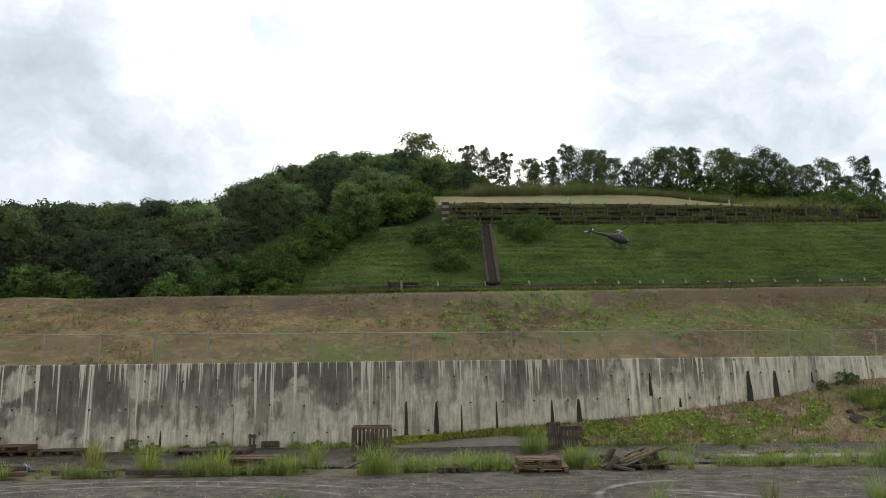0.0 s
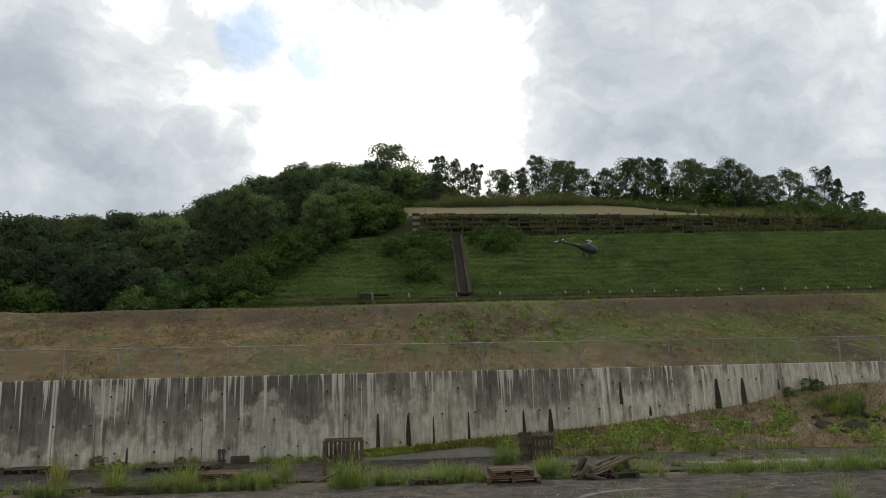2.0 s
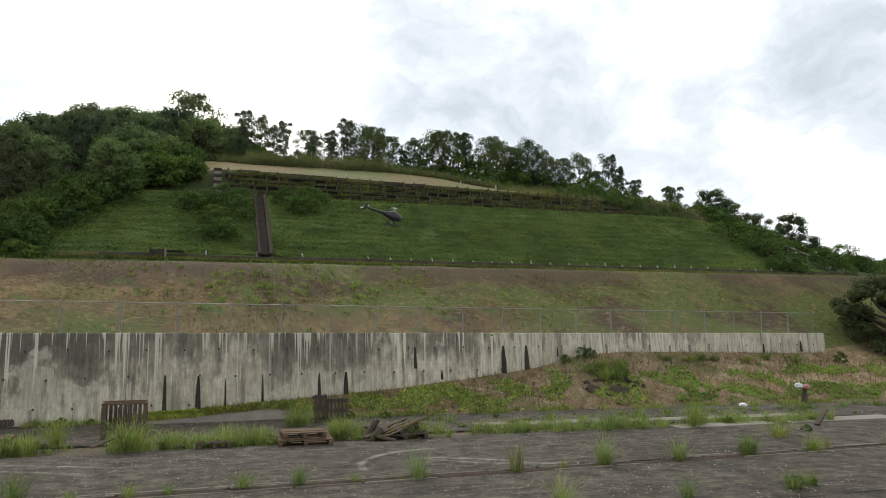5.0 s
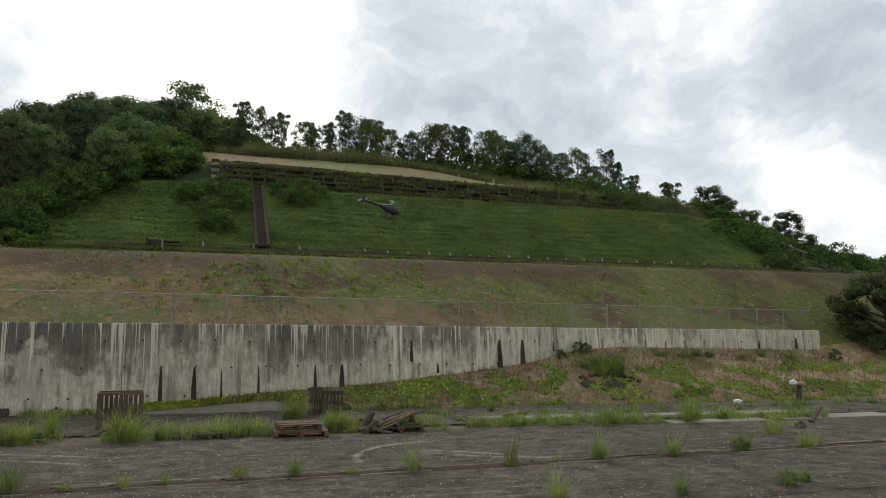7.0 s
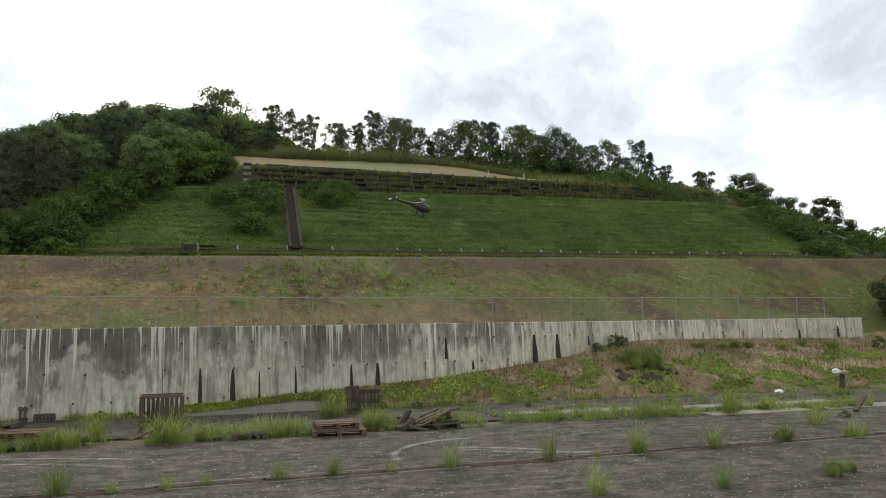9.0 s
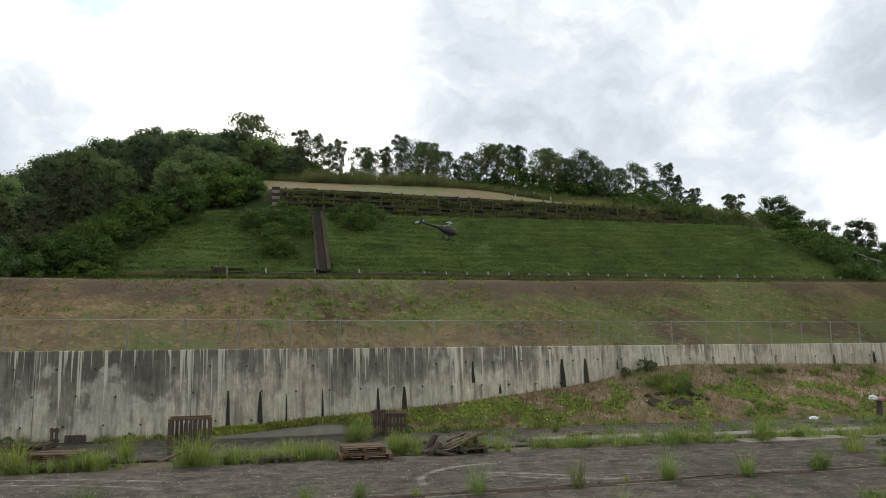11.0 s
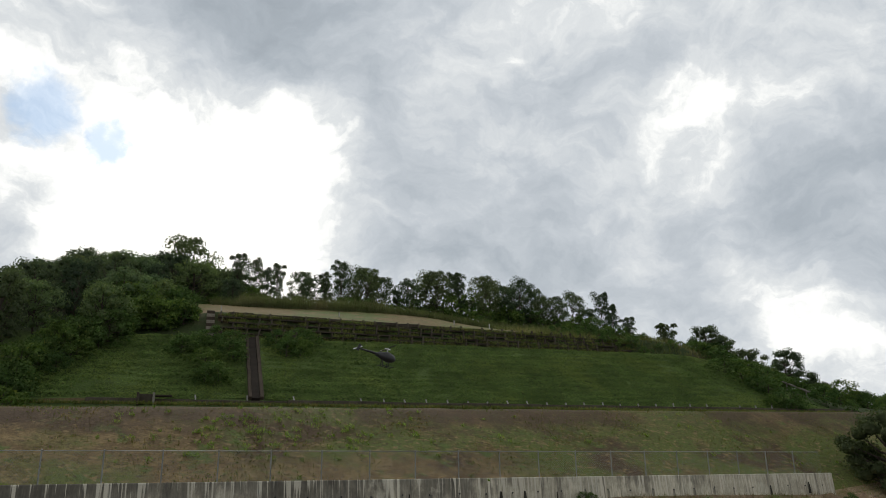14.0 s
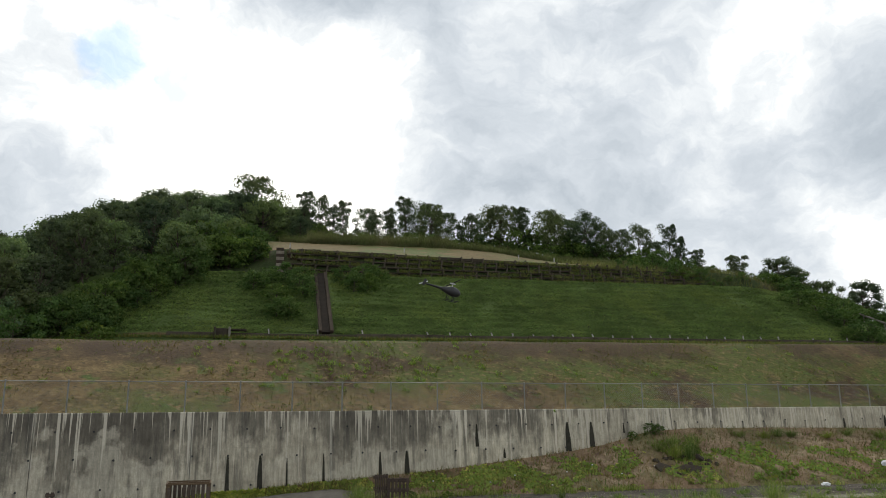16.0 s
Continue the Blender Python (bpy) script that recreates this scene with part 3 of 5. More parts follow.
def hillside():
    """The hillside as one lofted sheet, its surface divided by the use of the ground."""
    xs = np.concatenate([np.linspace(-400, -70, 14)[:-1], np.arange(-70, 70.1, 1.0), np.linspace(70, 400, 14)[1:]])
    cuts = [2, 4, 2, 1, 8, 1, 1, 1, 8, 1, 3, 1, 5, 4, 6, 8, 4, 2]
    verts, band = [], []
    for x in xs:
        pr = hill_profile(x)
        row = []
        for j in range(len(pr) - 1):
            for s in range(cuts[j]):
                f = s / cuts[j]
                y = pr[j][0] + (pr[j + 1][0] - pr[j][0]) * f
                z = pr[j][1] + (pr[j + 1][1] - pr[j][1]) * f
                bumps = noise.noise(Vector((x * 0.35, y * 0.35, 0.0))) * 0.10 + noise.noise(Vector((x * 1.1, y * 1.1, 4.0))) * 0.05
                if j in (0, 6, 7, 9, 11):
                    bumps *= 0.2
                elif j in (2, 3) and x > -4:
                    bumps *= 0.35
                row.append((x, y, z + bumps))
                if len(verts) == 0:
                    band.append(j)
        row.append((x, pr[-1][0], pr[-1][1]))
        verts.append(row)
    n = len(verts[0])
    flat = [p for row in verts for p in row]
    faces, mats = [], []
    for i in range(len(verts) - 1):
        xm = (xs[i] + xs[i + 1]) / 2
        for j in range(n - 1):
            faces.append((i * n + j, (i + 1) * n + j, (i + 1) * n + j + 1, i * n + j + 1))
            b = band[j]
            if b <= 3 or (b == 7 and -9 < xm < 52):
                mats.append(0)
            elif b in (5, 6, 8) and -14 < xm < 50:
                mats.append(1)
            elif b == 9 and -7 < xm < 44:
                mats.append(0)
            elif b in (11, 12) and -3 < xm < 32:
                mats.append(2)
            else:
                mats.append(3)
    me = bpy.data.meshes.new("hillside")
    me.from_pydata(flat, [], faces)
    for name in ("brown_slope", "green_slope", "plateau", "hill"):
        me.materials.append(MAT[name])
    me.polygons.foreach_set("material_index", mats)
    me.polygons.foreach_set("use_smooth", [True] * len(faces))
    return tagged(new("hillside", me), "grassed embankment rising in terraces to a wooded hill", "hillside", kind="structure")


hillside()


def ground_sheet():
    """Earth under the pavement; it runs out to the horizon and rises into the bank."""
    bm = bmesh.new()
    bmesh.ops.create_grid(bm, x_segments=60, y_segments=60, size=1500)
    for v in bm.verts:
        v.co.z = -0.06
    ob = part("ground", bm, MAT["earth"])
    tagged(ob, "bare brown earth under and around the pavement", "ground", kind="structure")


ground_sheet()

TOE_Y = 22.3


def bank_z(x, f):
    h = bank_top(x)
    return -0.02 + h * (f ** 0.85) * (1 - 0.12 * math.sin(f * math.pi)) + noise.noise(Vector((x * 0.8, f * 3, 7))) * 0.10 * math.sin(f * math.pi) * min(1, h)


def bank_y(x, f):
    toe = TOE_Y - 0.5 * step(x, 14, 24) + 0.9 * (1 - step(x, -4, 3)) + 0.15 * math.sin(x * 1.3) + 0.5 * step(x, -2, 0) * (1 - step(x, 2.2, 4.5))
    return toe + (wall_y(x) + 0.02 + BATTER * bank_top(x) + (0.55 if x > 25.6 else 0) - toe) * f


def soil_bank():
    xs = np.arange(-5, 46, 0.3)
    rows = 12
    v, f = [], []
    for x in xs:
        for j in range(rows + 1):
            t = j / rows
            v.append((x, bank_y(x, t), bank_z(x, t)))
    n = rows + 1
    for i in range(len(xs) - 1):
        for j in range(rows):
            f.append((i * n + j, (i + 1) * n + j, (i + 1) * n + j + 1, i * n + j + 1))
    me = bpy.data.meshes.new("soil_bank")
    me.from_pydata(v, [], f)
    ob = finish("soil_bank", me, MAT["bank"], smooth=True)
    tagged(ob, "bank of reddish soil and dry grass heaped against the wall", "bank", kind="structure")


soil_bank()


def pavement_hump():
    """Old paving heaved up in front of the bank, rising slowly and breaking off at one end."""
    v, f = [], []
    xs, n = np.arange(-1.6, 3.01, 0.1), 14
    for x in xs:
        h = 0.21 * float(np.interp(x, [-1.6, -0.8, 0.6, 1.6, 2.1, 2.6, 3.0], [0, 0.18, 0.62, 0.95, 1.0, 0.55, 0.0]))
        y0, y1 = 22.0 + 0.13 * x, 23.35 + 0.13 * x
        for j in range(n + 1):
            t = j / n
            rise = step(t, 0.0, 0.55) if t < 0.75 else 1.0 - 0.3 * step(t, 0.75, 1.0)
            v.append((x, y0 + (y1 - y0) * t, -0.03 + (h + 0.03) * rise + 0.025 * noise.noise(Vector((x * 1.7, t * 3, 2.0))) * rise))
    for i in range(len(xs) - 1):
        for j in range(n):
            a = i * (n + 1) + j
            f.append((a, a + n + 1, a + n + 2, a + 1))
    me = bpy.data.meshes.new("pavement_hump")
    me.from_pydata(v, [], f)
    ob = finish("pavement_hump", me, MAT["pale_paving"], smooth=True)
    tagged(ob, "low grey hump of heaved old paving before the creeper bank", "pavement", kind="structure")


pavement_hump()


# ================= pavement =================
JOINT_Y, EDGE_Y = 12.6, 17.2


def pavement():
    base = tagged(holder("pavement"), "cracked old grey pavement with weeds in its joints", "pavement", kind="structure")

    def slab(x0, x1, y0, y1, run, top, mat, name="slab", label=""):
        bm = bmesh.new()
        nx = max(2, int((x1 - x0) / 1.5))
        cols = [x0 + (x1 - x0) * i / nx for i in range(nx + 1)]
        rows_ = [0.0, 0.03, 0.5, 0.97, 1.0]
        grid = []
        for x in cols:
            col = []
            for q in rows_:
                y = y0 + run * x + (y1 - y0) * q
                ragged = 0.05 * noise.noise(Vector((x * 0.9, y1, 0))) if q > 0.9 else 0
                drop = 0.012 if q in (0.0, 1.0) else 0
                col.append(bm.verts.new((x, y + ragged, top - drop)))
            grid.append(col)
        for i in range(nx):
            for j in range(len(rows_) - 1):
                bm.faces.new((grid[i][j], grid[i + 1][j], grid[i + 1][j + 1], grid[i][j + 1]))
        edge = [e for e in bm.edges if e.is_boundary]
        low = bmesh.ops.extrude_edge_only(bm, edges=edge)
        for g in low["geom"]:
            if isinstance(g, bmesh.types.BMVert):
                g.co.z -= 0.12
        bmesh.ops.recalc_face_normals(bm, faces=bm.faces)
        part(name, bm, mat, base, label)

    pm = MAT["pavement"]
    for x0, x1 in ((-60, -24), (-23.95, 60)):
        slab(x0, x1, -40, 9.08, 0.05, 0.0, pm)
        slab(x0, x1, 9.09, JOINT_Y - 0.22, 0.05, 0.004, pm)
    for x0, x1 in ((-60, -24), (-23.95, 60)):
        slab(x0, x1, JOINT_Y + 0.06, EDGE_Y - 0.1, 0.05, 0.025, pm)
    for x0, x1 in ((-60, -9.0), (-8.96, 60)):
        slab(x0, x1, EDGE_Y + 1.3, TOE_Y + 0.9, 0.0, 0.0, pm)
    # the joint: packed dirt between a worn lip on either side
    bm = bmesh.new()
    cols = [[bm.verts.new((x, JOINT_Y - 0.25 + 0.05 * x + q * 0.34, -0.03 + (0.05 + 0.03 * noise.noise(Vector((x * 3, q, 0)))) * math.sin(math.pi * (0.1 + 0.8 * q)))) for q in (0, 0.25, 0.5, 0.75, 1)] for x in np.arange(-30, 40, 0.12)]
    for a, b in zip(cols, cols[1:]):
        for j in range(4):
            bm.faces.new((a[j], b[j], b[j + 1], a[j + 1]))
    part("joint_dirt", bm, MAT["joint_soil"], base, "brown dirt packed in the joint")
    for off, wide, top in ((0.075, 0.05, 0.036), (-0.02, 0.035, 0.030), (-0.25, 0.04, 0.016)):
        x = -24.0
        while x < 34:
            ln = random.uniform(0.5, 1.7)
            if random.random() < 0.72:
                bm = bmesh.new()
                box(bm, (ln, wide * random.uniform(0.7, 1.3), 0.03), (x + ln / 2, JOINT_Y + 0.05 * (x + ln / 2) + off, top - 0.012), (0, random.uniform(-0.3, 0.3), 2.9), bevel=0.008)
                part("edge_lip", bm, MAT["worn_edge"], base, "pale worn slab edge")
            x += ln + 0.05
    # raised pale concrete strips among the weeds
    for x0, x1, y0, y1 in ((8.0, 10.6, 18.5, 19.2), (10.8, 13.2, 18.2, 18.8), (13.4, 16.6, 18.0, 18.6), (11.5, 14.5, 16.6, 17.2), (15.0, 19.0, 16.6, 17.4), (6.8, 7.8, 18.8, 19.3)):
        slab(x0, x1, y0, y1, 0.03, 0.05, MAT["pale_concrete"], "concrete_strip", "pale broken concrete strip")


pavement()


# ================= retaining wall =================
def retaining_wall():
    base = tagged(holder("retaining_wall", (0, WALL_Y, 0), WALL_TURN), "tall grey concrete retaining wall with black and white run-off streaks", "wall", kind="structure")
    joints = [WALL_LEFT] + [-22.1 + 4.0 * i for i in range(12)] + [WALL_RIGHT]
    for a, b in zip(joints, joints[1:]):
        bm = bmesh.new()
        g = 0.008
        t = 0.42
        prof = [(0.0, -0.3), (BATTER * WALL_H, WALL_H - 0.02), (BATTER * WALL_H + 0.02, WALL_H), (BATTER * WALL_H + t - 0.02, WALL_H), (BATTER * WALL_H + t, WALL_H - 0.02), (BATTER * WALL_H + t, -0.3)]
        ends = [[bm.verts.new((x, y, z)) for y, z in prof] for x in (a + g, b - g)]
        for i in range(len(prof)):
            j = (i + 1) % len(prof)
            bm.faces.new((ends[0][i], ends[1][i], ends[1][j], ends[0][j]))
        bm.faces.new(ends[0])
        bm.faces.new(list(reversed(ends[1])))
        bmesh.ops.recalc_face_normals(bm, faces=bm.faces)
        part("panel", bm, MAT["wall"], base)
    # weep holes in staggered rows
    bm = bmesh.new()
    tube(bm, (0, -0.012, 0), (0, 0.03, 0), 0.029, 0.029, 10)
    first = None
    for row, (z, off) in enumerate(((1.95, 0.0), (1.20, 0.5), (0.42, 0.2))):
        s = WALL_LEFT + 0.4 + off
        while s < WALL_RIGHT:
            if z > bank_top(s) + 0.1:
                at = (s + random.uniform(-0.05, 0.05), BATTER * z, z + random.uniform(-0.03, 0.03))
                if first is None:
                    first = part("weep_hole", bm, MAT["hole"], base, "dark weep pipe mouth")
                    first.location = at
                else:
                    o = first.copy()
                    scene.collection.objects.link(o)
                    o.location = at
            s += 1.0
    # black moss tongues under some of the pipes: place along the wall, top, length, width
    for s, z, le, wd in ((-8.1, 0.55, 0.5, 0.07), (-2.0, 0.5, 0.4, 0.07), (-1.08, 1.2, 0.80, 0.13), (-0.17, 1.2, 0.80, 0.16), (0.6, 1.1, 0.6, 0.06), (1.68, 1.2, 0.75, 0.08), (3.42, 1.2, 0.75, 0.12), (4.27, 1.22, 0.78, 0.17), (6.65, 1.98, 0.7, 0.12), (7.6, 1.2, 0.3, 0.09), (9.98, 2.0, 0.95, 0.22), (10.9, 2.0, 0.85, 0.20), (12.2, 1.95, 0.35, 0.07), (22.4, 2.0, 0.4, 0.12), (24.6, 2.1, 0.45, 0.14)):
        bm = bmesh.new()
        low = bank_top(s) - 0.05 if -1.5 < s < 5 else max(z - le, bank_top(s) - 0.05)
        outline = [(-0.5, low), (0.5, low), (0.44, low + (z - low) * 0.4), (0.30, low + (z - low) * 0.75), (0.16, z), (-0.16, z), (-0.30, low + (z - low) * 0.75), (-0.42, low + (z - low) * 0.4)]
        top = [bm.verts.new((s + p * wd * random.uniform(0.85, 1.1), BATTER * q - 0.006, q)) for p, q in outline]
        face = bm.faces.new(top)
        ex = bmesh.ops.extrude_face_region(bm, geom=[face])
        for gq in ex["geom"]:
            if isinstance(gq, bmesh.types.BMVert):
                gq.co.y += 0.012
        bmesh.ops.recalc_face_normals(bm, faces=bm.faces)
        part("moss_streak", bm, MAT["moss"], base, "black moss streak")


retaining_wall()

# ================= chain-link fence =================
POST_GAP, FENCE_H = 1.557, 0.88


def fence():
    base = tagged(holder("chain_link_fence", (0, WALL_Y, 0), WALL_TURN), "low galvanised chain-link fence on top of the wall", "fence")
    y = BATTER * WALL_H + 0.18
    posts = [2.27 + k * 1.53 for k in range(-16, 0)] + [2.27 + k * 1.562 for k in range(0, 15)]
    bm = bmesh.new()
    tube(bm, (0, 0, 0), (0, 0, FENCE_H), 0.019, 0.019, 8)
    bmesh.ops.create_uvsphere(bm, u_segments=8, v_segments=4, radius=0.023, matrix=Matrix.Translation((0, 0, FENCE_H)))
    post = part("post", bm, MAT["steel"], base)
    post.location = (posts[0], y, WALL_H)
    # wire net of one bay, two layers of slanting wires
    bm = bmesh.new()
    pitch, w = 0.085, 0.0022
    for side in (1, -1):
        k = -FENCE_H
        while k < POST_GAP:
            pts = []
            for zz in (0.02, FENCE_H - 0.02):
                xx = k + zz if side > 0 else k + FENCE_H - zz
                pts.append((xx, zz))
            (xa, za), (xb, zb) = pts
            def clip(xq):
                return za + (zb - za) * (xq - xa) / (xb - xa)
            lo, hi = (xa, xb) if xa < xb else (xb, xa)
            lo, hi = max(lo, 0), min(hi, POST_GAP)
            if hi - lo > 0.02:
                a, b = (lo, clip(lo)), (hi, clip(hi))
                vs = [bm.verts.new((q[0], 0.003 * side, q[1] + d)) for q, d in ((a, -w), (b, -w), (b, w), (a, w))]
                bm.faces.new(vs)
            k += pitch
    net = part("wire_net", bm, MAT["wire"], base, "diamond wire netting")
    net.location = (posts[0], y - 0.03, WALL_H)
    bm = bmesh.new()
    tube(bm, (0, 0, 0), (POST_GAP, 0, 0), 0.011, 0.011, 6)
    rail = part("top_rail", bm, MAT["steel"], base)
    rail.location = (posts[0], y, WALL_H + FENCE_H - 0.02)
    for s in posts[1:]:
        for src in (post, net, rail):
            o = src.copy()
            scene.collection.objects.link(o)
            o.location.x = s


fence()


# ================= terraces of the hill =================
def drain_kerb():
    base = tagged(holder("drain_channel"), "dark mossy concrete drain along the foot of the green slope", "drain")
    bm = bmesh.new()
    box(bm, (2.96, 0.34, 0.30), (1.5, 0, 0), bevel=0.02)
    box(bm, (2.96, 0.22, 0.20), (1.5, 0.55, 0.03), bevel=0.02)
    first = part("kerb", bm, MAT["dark_concrete"], base)
    xs = np.arange(-6.5, 48, 3.0)
    for i, x in enumerate(xs):
        o = first if i == 0 else first.copy()
        if i:
            scene.collection.objects.link(o)
        o.location = (x, 50.75 + 0.05 * math.sin(x), 7.31 + random.uniform(-0.05, 0.03))
    pit = tagged(holder("drain_pit", (-3.05, 50.2, 7.05)), "small open concrete catch pit beside the drain", "pit")
    bm = bmesh.new()
    box(bm, (0.12, 0.7, 0.8), (-0.45, 0, 0.3), bevel=0.01)
    part("side_wall", bm, MAT["dark_concrete"], pit)
    bm = bmesh.new()
    box(bm, (0.12, 0.7, 0.8), (0.45, 0, 0.3), bevel=0.01)
    part("side_wall", bm, MAT["pale_concrete"], pit)
    bm = bmesh.new()
    box(bm, (0.8, 0.1, 0.75), (0, 0.3, 0.28))
    part("back_wall", bm, MAT["dark_concrete"], pit)
    bm = bmesh.new()
    box(bm, (1.2, 0.6, 0.10), (0.9, 0.3, 0.55), bevel=0.01)
    part("cover_slab", bm, MAT["crib"], pit)


drain_kerb()


def marker_post(name, at, h, turn, lean, label, group):
    ob = holder(name, at, turn)
    bm = bmesh.new()
    box(bm, (0.085, 0.08, h), (0, 0, h / 2 - 0.05), (0, lean, 0), bevel=0.012)
    part("shaft", bm, MAT["white"], ob)
    bm = bmesh.new()
    box(bm, (0.10, 0.095, 0.05), (math.sin(radians(lean)) * h * 0.5, 0, h - 0.06), (0, lean, 0), bevel=0.01)
    part("cap", bm, MAT["pale_concrete"], ob)
    return tagged(ob, label, "post", group)


drain_post = marker_post("marker_post", (6.0, 51.3, 7.45), 0.40, 0, -14, "short white concrete post leaning beside the drain", "posts along the drain")
x = 7.5
while x < 48:
    if random.random() > 0.06:
        copy_thing(drain_post, pose(x, 51.3, hill_z(x, 51.3) + random.uniform(-0.12, 0.02), 0, random.uniform(-12, 6), random.uniform(-20, 20)))
    x += 1.52
for x in (-0.2, 3.0):
    copy_thing(drain_post, pose(x, 51.4, hill_z(x, 51.4), 0, 8, 10))
top_post = marker_post("boundary_post", (1.25, 63.2, hill_z(1.25, 63.2)), 0.50, 0, 0, "upright white boundary post on the mown terrace", "posts on the terrace")
for x in (11.1, 21.6, 25.0):
    copy_thing(top_post, pose(x, 64.4, hill_z(x, 64.4), 0, 0, 15))


def chute():
    base = tagged(holder("drain_chute"), "dark concrete drain chute running down the green slope", "chute")
    a, b = Vector((3.55, 51.2, 7.5)), Vector((3.55, 59.4, 12.95))
    d = b - a
    rx = math.degrees(math.atan2(d.z, d.y))
    mid = (a + b) / 2
    for name, dx, w, up, mat in (("channel_floor", 0, 0.52, 0.05, "chute_floor"), ("side_kerb", -0.37, 0.22, 0.15, "chute_stone"), ("side_kerb", 0.38, 0.24, 0.16, "chute_stone")):
        bm = bmesh.new()
        box(bm, (w, d.length, 0.24), (dx, 0, up), bevel=0.02)
        bmesh.ops.subdivide_edges(bm, edges=[e for e in bm.edges if e.calc_length() > 4], cuts=18)
        for v in bm.verts:
            v.co.x += 0.03 * noise.noise(Vector((dx, v.co.y * 1.7, 0)))
            v.co.z += 0.03 * noise.noise(Vector((dx, v.co.y * 2.3, 5)))
        o = part(name, bm, MAT[mat], base)
        o.matrix_local = pose(*mid, rx, 0, 0)


chute()


def slope_pipe():
    bm = bmesh.new()
    a, b = Vector((49.5, 56.0, hill_z(49.5, 56.0) + 0.75)), Vector((52.4, 56.0, hill_z(52.4, 56.0) + 0.45))
    tube(bm, a, b, 0.09, 0.09, 10)
    for k in (0.15, 0.85):
        p = a + (b - a) * k
        tube(bm, (p.x, p.y, hill_z(p.x, p.y) - 0.1), (p.x, p.y, p.z), 0.05, 0.05, 6)
    tagged(part("drain_pipe", bm, MAT["pale_concrete"]), "pale drain pipe running down the hill's shoulder on short props", "pipe")


slope_pipe()


def crib_wall():
    """Dark stepped crib wall: five courses of long blocks set back one behind the other, with uprights between."""
    base = tagged(holder("crib_wall"), "dark stepped stone crib wall overgrown with tufts", "wall", kind="structure")
    tiers, z0, y0 = 5, 12.95, 60.05
    rise, back = 0.49, 0.30

    def shared(name, size, mat, wob):
        bm = bmesh.new()
        box(bm, size, (0, 0, 0), bevel=0.025)
        for q in bm.verts:
            q.co += Vector((random.uniform(-wob, wob), random.uniform(-wob, wob), random.uniform(-wob, wob) * 0.7))
        me = bpy.data.meshes.new(name)
        bm.to_mesh(me)
        bm.free()
        me.materials.append(MAT[mat])
        return me

    ledges = [shared("block", (1.93, 0.30, 0.11), "crib", 0.022) for _ in range(3)]
    copings = [shared("block", (1.93, 0.34, 0.24), "crib", 0.045) for _ in range(3)]
    uprights = [shared("upright", (0.13, 0.20, 0.56), m, 0.018) for m in ("crib", "dark_concrete")]
    for t in range(tiers + 1):
        x = 1.0 + (t % 2) * 0.8
        while x < 37 - t * 0.5:
            o = new("block", random.choice(copings if t == tiers else ledges))
            o.parent = base
            o.location = (x + 0.95, y0 + t * back - 0.14, z0 + t * rise - (0.14 if t == tiers else 0.0) - 0.022 * x * t / 5 + random.uniform(-0.02, 0.02))
            o.rotation_euler = (0, random.uniform(-0.012, 0.012), random.uniform(-0.02, 0.02))
            x += 1.96
    for t in range(tiers):
        x = 1.2 + (t % 2) * 0.12
        while x < 36:
            if random.random() < 0.85:
                o = new("upright", random.choice(uprights))
                o.parent = base
                o.location = (x, y0 + t * back - 0.04, z0 + t * rise + 0.25 - 0.022 * x * t / 5)
                o.rotation_euler = (-0.50, random.uniform(0.05, 0.22), 0)
            x += 0.95
    bm = bmesh.new()
    ends = []
    for x in (1.0, 13.0, 25.0, 37.2):
        top = z0 + tiers * rise - 0.022 * x - 0.16
        ends.append([bm.verts.new(p) for p in ((x, y0 - 0.06, z0 - 0.3), (x, y0 + tiers * back - 0.10, top), (x, y0 + tiers * back + 0.5, top), (x, y0 + 0.7, z0 - 0.3))])
    for a, b in zip(ends, ends[1:]):
        for i in range(4):
            bm.faces.new((a[i], b[i], b[(i + 1) % 4], a[(i + 1) % 4]))
    bm.faces.new(ends[0])
    bm.faces.new(list(reversed(ends[-1])))
    bmesh.ops.recalc_face_normals(bm, faces=bm.faces)
    part("backfill", bm, MAT["brown_slope"], base, "brown soil backfill")
    steps = tagged(holder("stone_stair", (0.45, 60.2, 12.9)), "narrow pale weathered stone stair at the end of the crib wall", "stairs")
    for i in range(9):
        bm = bmesh.new()
        box(bm, (0.62, 0.34, 0.29), (0, i * 0.17, i * 0.285 + 0.1), bevel=0.02)
        part("tread", bm, MAT["worn_edge" if i % 2 else "chute_stone"], steps)


crib_wall()

# ================= trees and shrubs =================
FOREST = []
for i, (sh, h, sp, cl) in enumerate((("round", 6.2, 2.3, 17), ("round", 5.2, 2.6, 18), ("round", 7.0, 2.1, 17), ("umbrella", 5.6, 2.9, 19), ("round", 4.4, 2.2, 15))):
    FOREST.append(plant("forest_tree", 100 + i, MAT["leaf_forest" if i % 2 else "leaf_dark"], "dense dark green broadleaf tree in the wood", "tree", "trees of the wood",
                        height=h, spread=sp, bare=0.20, clump_r=0.86, clumps=cl + 9, per=96, leaf=0.118, shape=sh, flat=0.85, stray=0.50, core=0.36))
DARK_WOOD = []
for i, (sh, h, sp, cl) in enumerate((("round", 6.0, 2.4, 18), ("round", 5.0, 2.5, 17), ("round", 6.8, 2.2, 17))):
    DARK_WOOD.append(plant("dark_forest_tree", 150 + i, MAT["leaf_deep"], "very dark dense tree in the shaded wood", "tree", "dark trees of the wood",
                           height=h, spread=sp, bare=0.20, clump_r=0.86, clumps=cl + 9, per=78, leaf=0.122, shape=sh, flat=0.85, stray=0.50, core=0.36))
RIDGE = []
